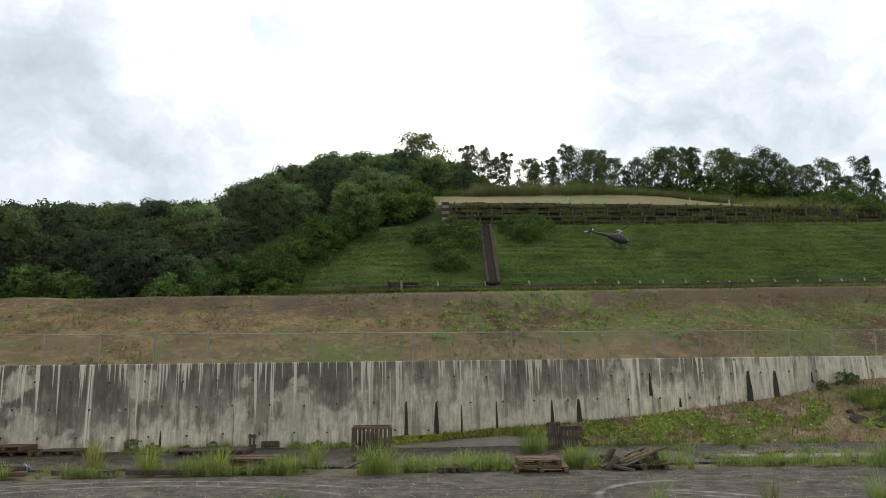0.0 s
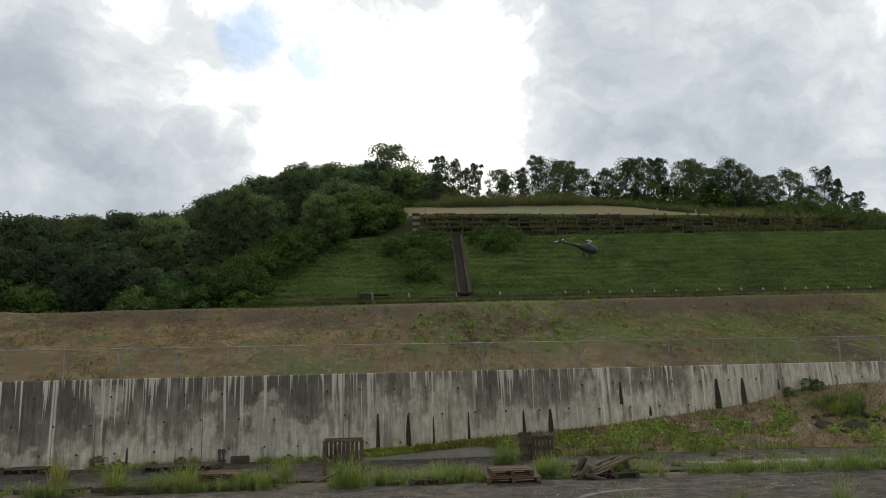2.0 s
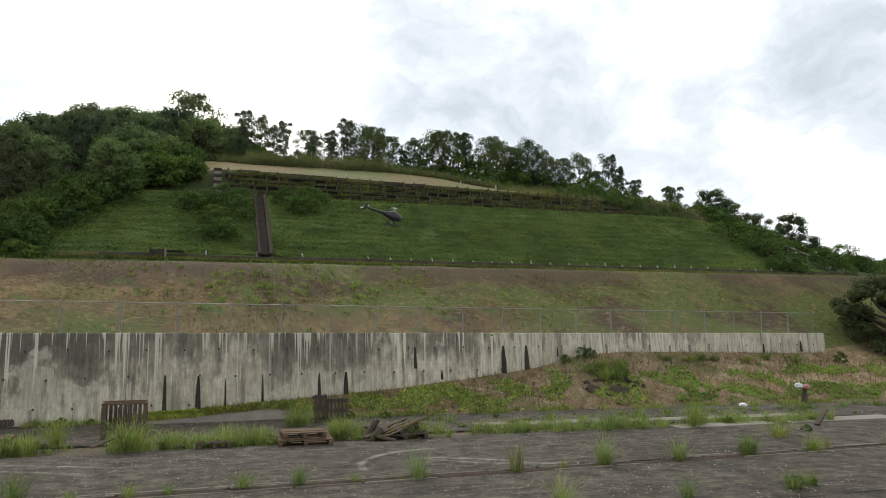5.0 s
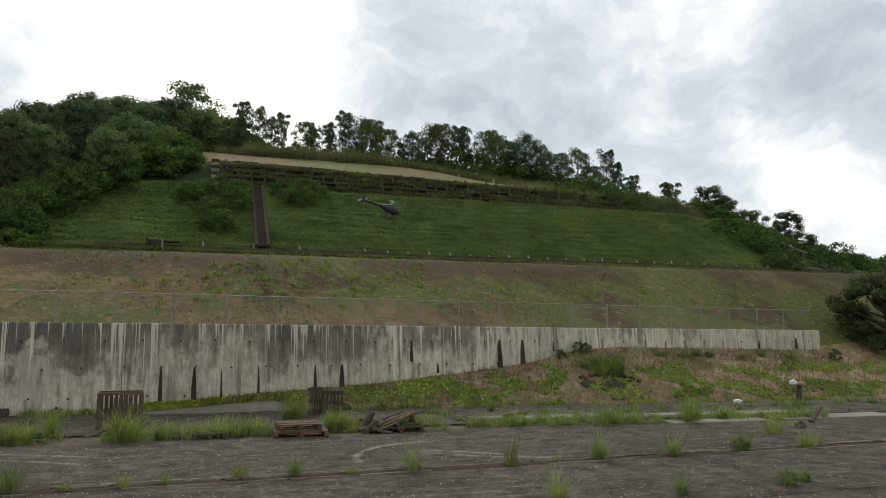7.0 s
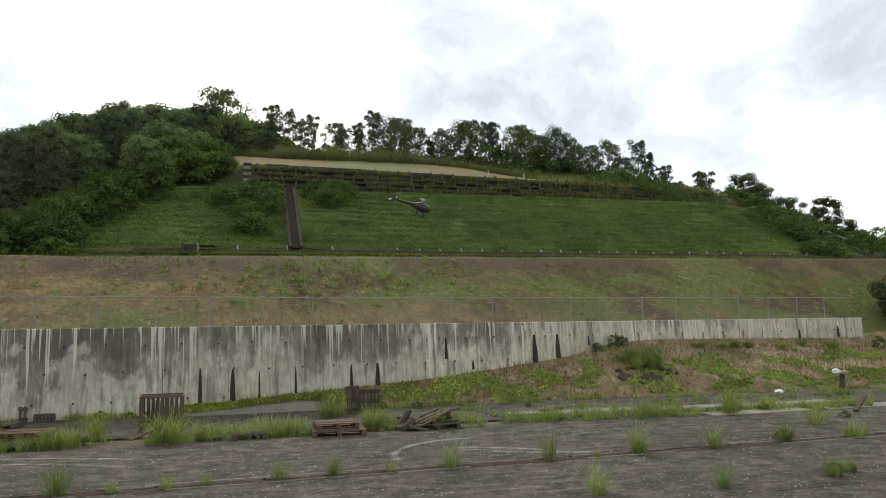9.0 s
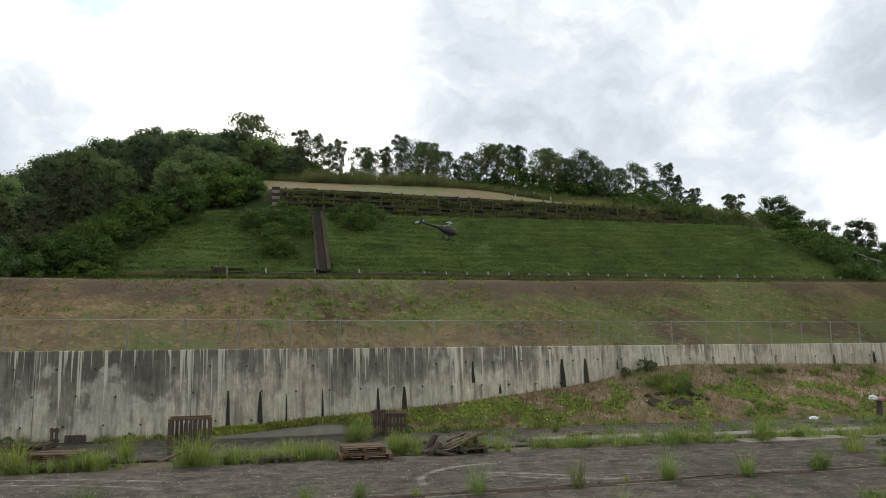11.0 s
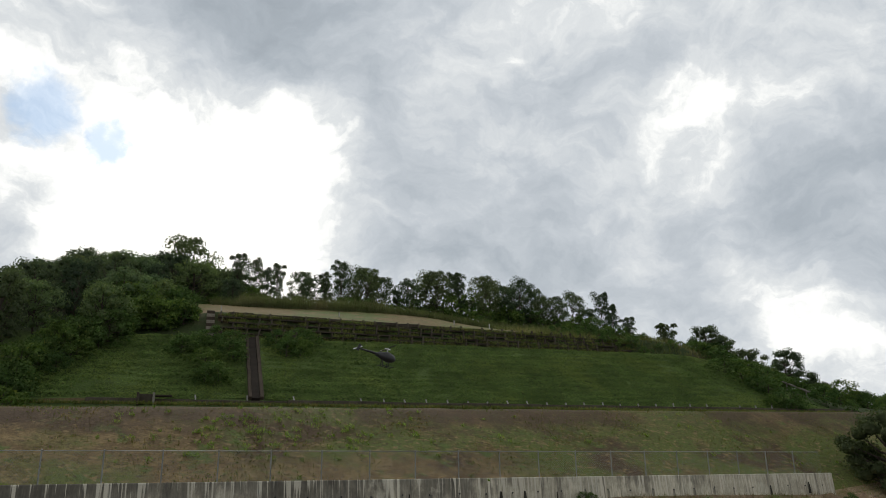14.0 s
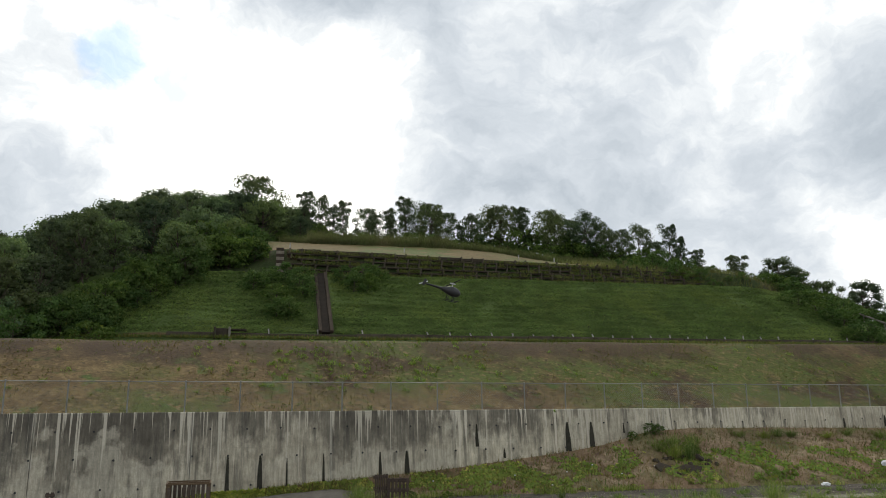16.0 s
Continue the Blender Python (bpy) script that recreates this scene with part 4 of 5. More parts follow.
for i, (sh, h, sp, cl, cr, gp) in enumerate((("round", 8.0, 2.3, 30, 0.92, 0.08), ("tall", 8.6, 1.7, 26, 0.66, 0.12), ("round", 7.6, 3.0, 34, 0.98, 0.08), ("tall", 9.0, 2.3, 28, 0.78, 0.10), ("round", 7.4, 2.6, 32, 0.92, 0.08))):
    RIDGE.append(plant("ridge_tree", 200 + i, MAT["leaf_dark"], "slender dark tree with an open clumpy crown on the ridge", "tree", "trees along the ridge",
                       height=h, spread=sp, bare=0.24, clump_r=cr, clumps=cl, per=135, leaf=0.12, shape=sh, gaps=gp, lean=0.45, trunk_r=0.11, flat=0.95))
SHRUB = []
for i, (h, sp, cl) in enumerate(((2.2, 1.7, 12), (1.8, 1.3, 9), (2.6, 2.0, 15))):
    SHRUB.append(plant("shrub", 300 + i, MAT["leaf_shrub"], "leafy green shrub on the hillside", "shrub", "shrubs on the hillside",
                       height=h, spread=sp, bare=0.10, clump_r=0.70, clumps=cl, per=76, leaf=0.112, shape="round", trunk_r=0.06, stray=0.5))
used = set()


def put(pool, i, x, y, scale=1.0, tall=1.0, z=None, sink=0.1):
    """A plant of the pool on the ground; its first use moves the one that was built."""
    m = pose(x, y, (hill_z(x, y) if z is None else z) - sink, 0, 0, random.uniform(0, 360)) @ Matrix.Diagonal((scale, scale, scale * tall, 1))
    src = pool[i % len(pool)]
    if src.name not in used:
        used.add(src.name)
        src.matrix_basis = m
        return src
    keep = src.matrix_basis.copy()
    src.matrix_basis = Matrix.Identity(4)
    o = copy_thing(src, m)
    src.matrix_basis = keep
    return o


def put_top(pool, i, az, el_top, y, height, squeeze=1.0):
    """A plant whose top stands at a given bearing and height angle, at depth y."""
    x = math.tan(radians(az)) * y
    top = EYE + math.hypot(x, y) * math.tan(radians(el_top))
    z = hill_z(x, y)
    tall = max(1.5, top - z)
    src_h = height
    s = tall / src_h
    return put(pool, i, x, y, s * squeeze, 1 / squeeze, z, 0.1)


HEIGHTS_RIDGE = (8.3, 8.7, 7.9, 9.2, 7.8)
for i, az, el, y in ((4, -1.1, 17.5, 84), (1, -3.6, 15.9, 84), (1, 2.4, 16.3, 80), (3, 3.3, 16.1, 81), (1, 5.0, 15.7, 80), (3, 4.2, 15.4, 83), (0, 6.8, 15.3, 80), (2, 7.6, 14.9, 83),
                     (1, 8.9, 15.2, 80), (3, 9.8, 16.1, 82), (0, 11.8, 15.7, 79), (2, 10.9, 15.4, 84), (0, 12.9, 15.0, 83), (1, 14.0, 13.9, 80), (0, 15.1, 14.8, 79), (2, 16.1, 15.1, 82),
                     (0, 17.2, 15.4, 80), (3, 18.3, 15.2, 83), (1, 19.2, 15.2, 79), (0, 20.7, 15.0, 79), (2, 21.6, 14.6, 83), (2, 23.3, 14.5, 80), (4, 24.4, 13.9, 82), (0, 22.4, 14.2, 84),
                     (0, 26.2, 13.2, 80), (2, 27.3, 13.3, 82), (4, 25.3, 13.2, 79), (3, 29.7, 13.3, 79), (4, 28.8, 12.2, 82), (1, 30.5, 12.4, 80), (1, 31.7, 11.3, 78), (1, 34.1, 10.7, 77)):
    put_top(RIDGE, i, az, el, y, HEIGHTS_RIDGE[i], 1.15 if az > 31 else (0.86 if i in (1, 3) else 0.95))
# the falling shoulder at the end of the slope: spreading trees with open crowns
SHOULDER = []
for i, (h, sp, cl) in enumerate(((5.2, 2.2, 30), (4.6, 2.4, 28))):
    SHOULDER.append(plant("shoulder_tree", 260 + i, MAT["leaf_dark"], "dark spreading tree with an open rounded crown", "tree", "trees on the shoulder",
                          height=h, spread=sp, bare=0.36, clump_r=0.62, clumps=cl, per=150, leaf=0.09, shape="umbrella", gaps=0.06, lean=0.3, trunk_r=0.13, flat=0.85, stray=0.5, core=0.4))
for i, az, el, y, sq in ((0, 36.9, 10.3, 64, 1.12), (1, 37.8, 9.4, 65, 1.0), (1, 39.1, 8.5, 64, 1.15), (0, 39.8, 7.5, 64, 1.15), (0, 41.7, 8.25, 65, 1.1), (1, 42.5, 6.8, 66, 1.1), (0, 43.2, 6.1, 66, 1.2), (1, 44.2, 5.6, 68, 1.3), (0, 40.7, 6.7, 64, 1.1), (1, 45.4, 5.3, 66, 1.3), (0, 46.4, 5.0, 70, 1.3), (1, 47.6, 4.8, 70, 1.3), (0, 48.8, 4.8, 70, 1.3), (1, 50.0, 4.6, 70, 1.3)):
    x = math.tan(radians(az)) * y
    put(SHOULDER, i, x, y, 0.82 * sq, 1.0, EYE + math.hypot(x, y) * math.tan(radians(el)) - (5.4, 4.8)[i] * 0.82 * sq, 0.0)
for i, az, el, y in ((0, 35.8, 8.6, 64), (1, 37.5, 8.2, 61), (2, 38.5, 7.6, 60), (0, 39.5, 7.0, 59), (2, 40.3, 6.5, 58), (1, 41.3, 6.0, 57), (0, 42.2, 5.6, 57), (2, 43.2, 5.1, 58), (1, 44.2, 4.9, 60), (0, 36.7, 7.9, 62), (2, 45.5, 4.6, 60), (0, 46.8, 4.3, 62), (2, 37.9, 6.9, 57), (0, 39.0, 6.1, 56), (1, 40.4, 5.3, 54)):
    put_top(SHRUB, i, az, el, y, (2.4, 2.0, 2.8)[i], 1.6)

# the wood on the flank of the hill, denser and taller towards its crown
ridge_line = ([-40, -30.7, -26.7, -18.1, -16.7, -14.9, -12.1, -9.5, -6.1, -3.5, 0.9], [10.6, 10.8, 11.1, 11.9, 11.6, 13.2, 14.4, 15.5, 15.8, 15.9, 15.4])
wood = random.Random(5)
count = 0
y = 41.0
while y < 98:
    gap = 3.1 + (y - 41) * 0.018
    x = -math.tan(radians(37)) * y
    while x < 4:
        px, py = x + wood.uniform(-1.1, 1.1), y + wood.uniform(-1.2, 1.2)
        limit = -12.6 - (51 - py) * 0.25 if py < 51 else (-12.3 + (py - 51) * 0.76 if py < 62 else (-2.6 if py < 74 else 3.5))
        az = math.degrees(math.atan2(px, py))
        if px < limit:
            i = wood.randrange(5)
            h = (6.4, 5.5, 7.2, 5.9, 4.7)[i]
            scale = wood.uniform(0.72, 1.08) * (0.72 if px > limit - 3.5 else 1.0)
            cap = EYE + math.hypot(px, py) * math.tan(radians(float(np.interp(az, *ridge_line)) - wood.uniform(0.0, 0.5)))
            room = cap - hill_z(px, py)
            if py > 76:
                scale = max(0.6, min(1.5, room / h))
            elif room < h * scale:
                scale = room / h
            if scale > 0.35:
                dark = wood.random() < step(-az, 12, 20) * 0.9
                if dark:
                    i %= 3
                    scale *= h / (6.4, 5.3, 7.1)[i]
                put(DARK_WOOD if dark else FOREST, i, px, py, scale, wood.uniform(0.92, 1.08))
                count += 1
        x += gap
    y += gap * 0.95

# bushes on the green slope and along its edges
for i, az, el, y, sq in ((2, -0.6, 9.6, 57.2, 1.25), (0, 0.9, 10.1, 58.2, 1.3), (2, 1.9, 9.7, 57.5, 1.2), (1, -1.5, 8.9, 56.6, 1.2), (0, 0.2, 8.6, 55.2, 1.3), (1, 2.2, 8.6, 56.2, 1.1), (1, 1.4, 7.4, 53.4, 1.2), (1, 0.2, 7.2, 53.3, 1.1),
                         (0, 5.2, 9.9, 58.0, 1.1), (2, 6.7, 10.2, 58.3, 1.15), (1, 7.5, 9.7, 58.0, 1.1), (1, 5.9, 8.9, 56.8, 1.1), (1, 6.9, 8.7, 56.8, 1.0),
                         (0, -9.4, 7.6, 54.0, 1.2), (2, -8.2, 8.6, 55.5, 1.2), (1, -11.0, 6.8, 52.5, 1.2), (0, -6.9, 9.6, 57.0, 1.2), (2, -12.0, 6.3, 50.5, 1.3), (0, -12.2, 6.4, 48.5, 1.3)):
    put_top(SHRUB, i, az, el, y, (2.4, 2.0, 2.8)[i], sq)
for k in range(34):      # scrub beside the crib wall and on the bench left of it
    px, py = wood.uniform(-7.5, -1.6), wood.uniform(61.3, 65.5)
    put(SHRUB, k, px, py, wood.uniform(0.7, 1.25))
for k in range(46):      # scrub taking over the end of the crib wall
    px = wood.uniform(31, 52)
    put(SHRUB, k, px, wood.uniform(59.8, 66), wood.uniform(0.35, 0.75) * (1 - 0.5 * step(px, 35, 40) * (1 - step(px, 46, 49))))
for k in range(64):      # thicker growth between the ridge trees
    px = wood.uniform(2, 44)
    put(SHRUB, k, px, wood.uniform(79, 85), wood.uniform(0.9, 1.5) * (1 if px < 34 else 0.7))
for k in range(40):      # undergrowth below the ridge trees
    px = wood.uniform(-2, 46)
    put(SHRUB, k, px, wood.uniform(75, 80), wood.uniform(0.55, 0.95) * (1 if px < 30 else 0.35))
for k in range(26):      # low scrub in the foot of the wood
    px = wood.uniform(-34, -12)
    put(SHRUB, k, px, wood.uniform(38.5, 43), wood.uniform(0.45, 0.9))

for k in range(34):      # scrub along the ragged edge of the wood
    py = wood.uniform(49.5, 60)
    put(SHRUB, k, -12.2 + (py - 51) * 0.76 - wood.uniform(-0.8, 2.2), py, wood.uniform(0.5, 1.0))
for k in range(30):      # scrub on the falling shoulder
    px = wood.uniform(44, 66)
    put(SHRUB, k, px, wood.uniform(50.5, 64), wood.uniform(0.4, 0.9))
# the big dark bush at the wall's end
edge_bush = plant("edge_tree", 411, MAT["leaf_deep"], "broad dark evergreen bush at the end of the wall", "tree", "", height=3.7, spread=2.5, bare=0.16, clump_r=0.62, clumps=44, per=190, leaf=0.075, shape="round", trunk_r=0.16, stray=0.4, core=0.6)
edge_bush.matrix_basis = pose(29.75, 27.2, 1.35, 0, 0, 40)
bush2 = plant("edge_tree", 412, MAT["leaf_deep"], "broad dark evergreen bush at the end of the wall", "tree", "", height=3.2, spread=2.4, bare=0.16, clump_r=0.6, clumps=40, per=170, leaf=0.075, shape="round", trunk_r=0.14, stray=0.4, core=0.6)
bush2.matrix_basis = pose(33.0, 27.5, 1.9, 0, 0, 10)


# ================= ground plants =================
def scatter(n, place, r=rng):
    pts = np.array([place() for _ in range(n)])
    return pts


def stuff(name, v, f, mat, label, category):
    ob = finish(name, from_arrays(name, v, f), mat)
    return tagged(ob, label, category, kind="stuff")


sc = random.Random(11)


def on_green():
    """Planted in level rows across the slope, with gaps and thicker stretches."""
    while True:
        y = sc.uniform(51.5, 59.6)
        x = sc.uniform(-13, 49)
        row = 0.5 + 0.5 * math.cos(6.283 * (y / 0.72 + 0.75 * noise.noise(Vector((x * 0.22, y * 0.5, 0.0)))))
        if x > -12.8 + (y - 51) * 0.78 and abs(x - 3.55) > 0.62 and x < 50 - (y - 51) * 0.6 and sc.random() < 0.68 + 0.32 * row:
            thick = 0.5 + noise.noise(Vector((x * 0.5, y * 0.9, 6.0)))
            return (x, y, hill_z(x, y) + 0.02 + 0.085 * row * max(0.1, thick) + 0.05 * sc.random())


c = scatter(125000, on_green)
nn = rng.normal(size=(len(c), 3)) * 0.30 + np.array([0, -0.5, 0.8])
nn /= np.linalg.norm(nn, axis=1, keepdims=True)
v, f = leaf_quads(c, nn, 0.068, 0.05)
stuff("ground_cover", v, f, MAT["leaf_cover"], "dense low green creeper covering the steep slope", "creeper")


def on_brown(green):
    while True:
        x = sc.uniform(-22, 40)
        y0, y1 = wall_y(x) + 0.6, CREST_Y + WALL_RUN * x + 0.8
        y = sc.uniform(y0, y1)
        n = noise.noise(Vector((x * 0.16, y * 0.28, 3.0))) + 0.5 * noise.noise(Vector((x * 0.6, y * 0.6, 9.0))) + 0.012 * x
        if (n > 0.05) == green or sc.random() < 0.2:
            return (x, y, hill_z(x, y) - 0.03)


c = scatter(26000, lambda: on_brown(False))
v, f = blades(c, 0.075, 0.022, 1.6)
stuff("dry_grass", v, f, MAT["grass_dry"], "thin dry brown grass on the embankment", "grass")
c = scatter(16000, lambda: on_brown(True))
v, f = blades(c, 0.09, 0.022, 1.4)
stuff("slope_grass", v, f, MAT["grass_slope"], "patchy green grass on the embankment", "grass")


def weed_clumps():
    """Scattered tufts on the slope, thicker near its middle."""
    cs = []
    for _ in range(170):
        x = sc.gauss(2.8, 3.2) if sc.random() < 0.7 else sc.uniform(-18, 32)
        y = CREST_Y + WALL_RUN * x - abs(sc.gauss(2.6, 1.5))
        k = sc.uniform(0.05, 0.20)
        for _ in range(int(12 + 90 * k)):
            a, q = sc.uniform(0, 6.283), k * math.sqrt(sc.random())
            px, py = x + math.cos(a) * q, y + math.sin(a) * q
            cs.append((px, py, hill_z(px, py) + 0.07 * sc.random()))
    return np.array(cs)


c = weed_clumps()
v, f = blades(c, 0.11, 0.016, 1.1)
stuff("slope_weeds", v, f, MAT["leaf_vine_green"], "small leafy weeds dotted over the embankment", "weeds")

c = scatter(34000, lambda: (lambda x, y: (x, y, hill_z(x, y) - 0.05))(sc.uniform(0.5, 40), sc.uniform(70.5, 75)))
v, f = blades(c, 0.95, 0.020, 0.9)
v = v.reshape(-1, 3, 3)
v[:, 2, 2] += np.where(np.abs(v[:, 0, 0] - 10) < 7, 0.9, 0.1) * rng.random(len(v))
v = v.reshape(-1, 3)
stuff("tall_reeds", v, f, MAT["reed"], "tall olive and straw-coloured reeds behind the terrace", "reeds")


def crib_growth(share, per, spread, up):
    """A tuft in most cells of the crib wall, between its uprights."""
    out = []
    for t in range(5):
        x = 1.65 + (t % 2) * 0.12
        while x < 37:
            if sc.random() < share * (0.75 + 0.7 * noise.noise(Vector((x * 0.35, t * 1.7, 3.0)))):
                for _ in range(int(per * sc.uniform(0.4, 1.3))):
                    out.append((x + sc.gauss(0, spread), 60.05 + t * 0.30 - 0.17 + sc.uniform(-0.1, 0.12), 13.0 + t * 0.49 - 0.022 * x * t / 5 + up * sc.random()))
            x += 0.95
    return np.array(out)


c = crib_growth(1.1, 80, 0.27, 0.10)
v, f = blades(c, 0.38, 0.022, 1.1)
stuff("crib_tufts", v, f, MAT["grass_ledge"], "grass tufts growing from the crib wall's ledges", "grass")
c = crib_growth(0.55, 34, 0.24, 0.26)
nn = rng.normal(size=(len(c), 3)) * 0.6 + np.array([0, -0.7, 0.5])
nn /= np.linalg.norm(nn, axis=1, keepdims=True)
v, f = leaf_quads(c, nn, 0.07, 0.05)
stuff("crib_weeds", v, f, MAT["leaf_shrub"], "leafy weeds sprouting between the crib wall's courses", "weeds")
c = scatter(16000, lambda: (lambda x, y: (x, y, hill_z(x, y) - 0.05))(sc.uniform(27, 66), sc.uniform(60, 74)))
v, f = blades(c, 0.6, 0.04, 0.8)
stuff("shoulder_grass", v, f, MAT["reed"], "rough olive grass on the shoulder of the hill", "grass")
c = scatter(11000, lambda: (lambda x: (x, 50.1 + sc.uniform(-0.5, 0.4), hill_z(x, 50.1) - 0.02))(sc.uniform(-12, 50)))
v, f = blades(c, 0.28, 0.03, 0.8)
stuff("drain_grass", v, f, MAT["grass_slope"], "green grass fringe in front of the drain", "grass")


def on_bank(lo, hi, fmin, fmax):
    x, t = sc.uniform(lo, hi), sc.uniform(fmin, fmax)
    return (x, bank_y(x, t), bank_z(x, t))


def vine_place(lo, hi, fmin, fmax, thresh):
    while True:
        x, y, z = on_bank(lo, hi, fmin, fmax)
        if noise.noise(Vector((x * 0.7, y * 0.9, 1.0))) + 0.4 * noise.noise(Vector((x * 2.1, y * 2.1, 5.0))) > thresh:
            return (x, y, z + 0.012 + 0.035 * sc.random())


def vine(name, n, lo, hi, fmin, fmax, thresh, mat, label, size=0.075):
    c = scatter(n, lambda: vine_place(lo, hi, fmin, fmax, thresh))
    nn = rng.normal(size=(len(c), 3)) * 0.38 + np.array([0, -0.55, 0.85])
    nn /= np.linalg.norm(nn, axis=1, keepdims=True)
    v, f = leaf_quads(c, nn, size, size * 0.85)
    stuff(name, v, f, mat, label, "creeper")


vine("yellow_creeper", 1500, -2.6, 0.4, 0.02, 0.95, -0.9, MAT["leaf_vine"], "bright yellow-green broad-leaved creeper at the wall's foot", 0.064)
vine("yellow_creeper", 1700, 0.2, 8.0, 0.40, 0.95, -0.12, MAT["leaf_vine"], "bright yellow-green broad-leaved creeper at the wall's foot", 0.064)
vine("yellow_creeper", 1300, 6.0, 14.5, 0.05, 0.7, -0.05, MAT["leaf_vine"], "yellow-green broad-leaved creeper over the bank")
vine("green_creeper", 1300, 2.5, 14.5, 0.2, 0.9, 0.05, MAT["leaf_vine_green"], "green creeping vine over the bank", 0.065)
vine("green_creeper", 4800, 14.5, 34, 0.05, 0.75, 0.02, MAT["leaf_vine_green"], "green creeping vine over the bank", 0.07)
c = scatter(16000, lambda: on_bank(0, 36, 0.0, 1.0))
v, f = blades(c, 0.20, 0.012, 1.1)
stuff("bank_dry_grass", v, f, MAT["grass_dry"], "matted dry grass stalks on the bank", "grass")
for i, (x, t, s) in enumerate(((12.3, 0.95, 0.15), (14.0, 0.60, 0.20), (13.0, 0.97, 0.15), (13.4, 0.95, 0.17), (25.5, 0.8, 0.25))):
    put(SHRUB, i, x, bank_y(x, t), s, 1.0, bank_z(x, t), 0.06)


# ================= weeds of the pavement =================
def sprays(c, outward, h, w, lean, r):
    """Blades that fan outward from the middle of their clump and arch over."""
    n = len(c)
    a = np.arctan2(outward[:, 1], outward[:, 0]) + r.normal(size=n) * 0.7
    out = np.stack([np.cos(a), np.sin(a), np.zeros(n)], 1)
    side = np.stack([-np.sin(a), np.cos(a), np.zeros(n)], 1)
    hh = (h * r.uniform(0.35, 1.15, n))[:, None]
    le = (lean * r.uniform(0.05, 1.5, n))[:, None]
    ww = w * r.uniform(0.6, 1.4, n)[:, None]
    up = np.array([0, 0, 1.0])
    m1 = c + up * hh * 0.45 + out * hh * le * 0.18
    m2 = c + up * hh * (0.80 - 0.10 * le) + out * hh * le * 0.55
    tip = c + up * hh * (1.0 - 0.42 * le) + out * hh * le
    v = np.stack([c - side * ww * 0.6, c + side * ww * 0.6, m1 + side * ww, m1 - side * ww, m2 + side * ww * 0.7, m2 - side * ww * 0.7, tip], 1).reshape(-1, 3)
    i = np.arange(n)[:, None] * 7
    f = np.concatenate([i + np.array([t]) for t in ((0, 1, 2), (0, 2, 3), (3, 2, 4), (3, 4, 5), (5, 4, 6))])
    return v, f


def tuft(seed, n, h, w, lean, mat, label, rad):
    r = np.random.default_rng(seed)
    a = r.uniform(0, 6.283, n)
    q = rad * r.random(n)
    c = np.stack([np.cos(a) * q, np.sin(a) * q, np.full(n, -0.02)], 1)
    v, f = sprays(c, c, h, w, lean, r)
    ob = finish("grass_tuft", from_arrays("grass_tuft", v, f), mat)
    return tagged(ob, label, "weed", "tufts in the joints")


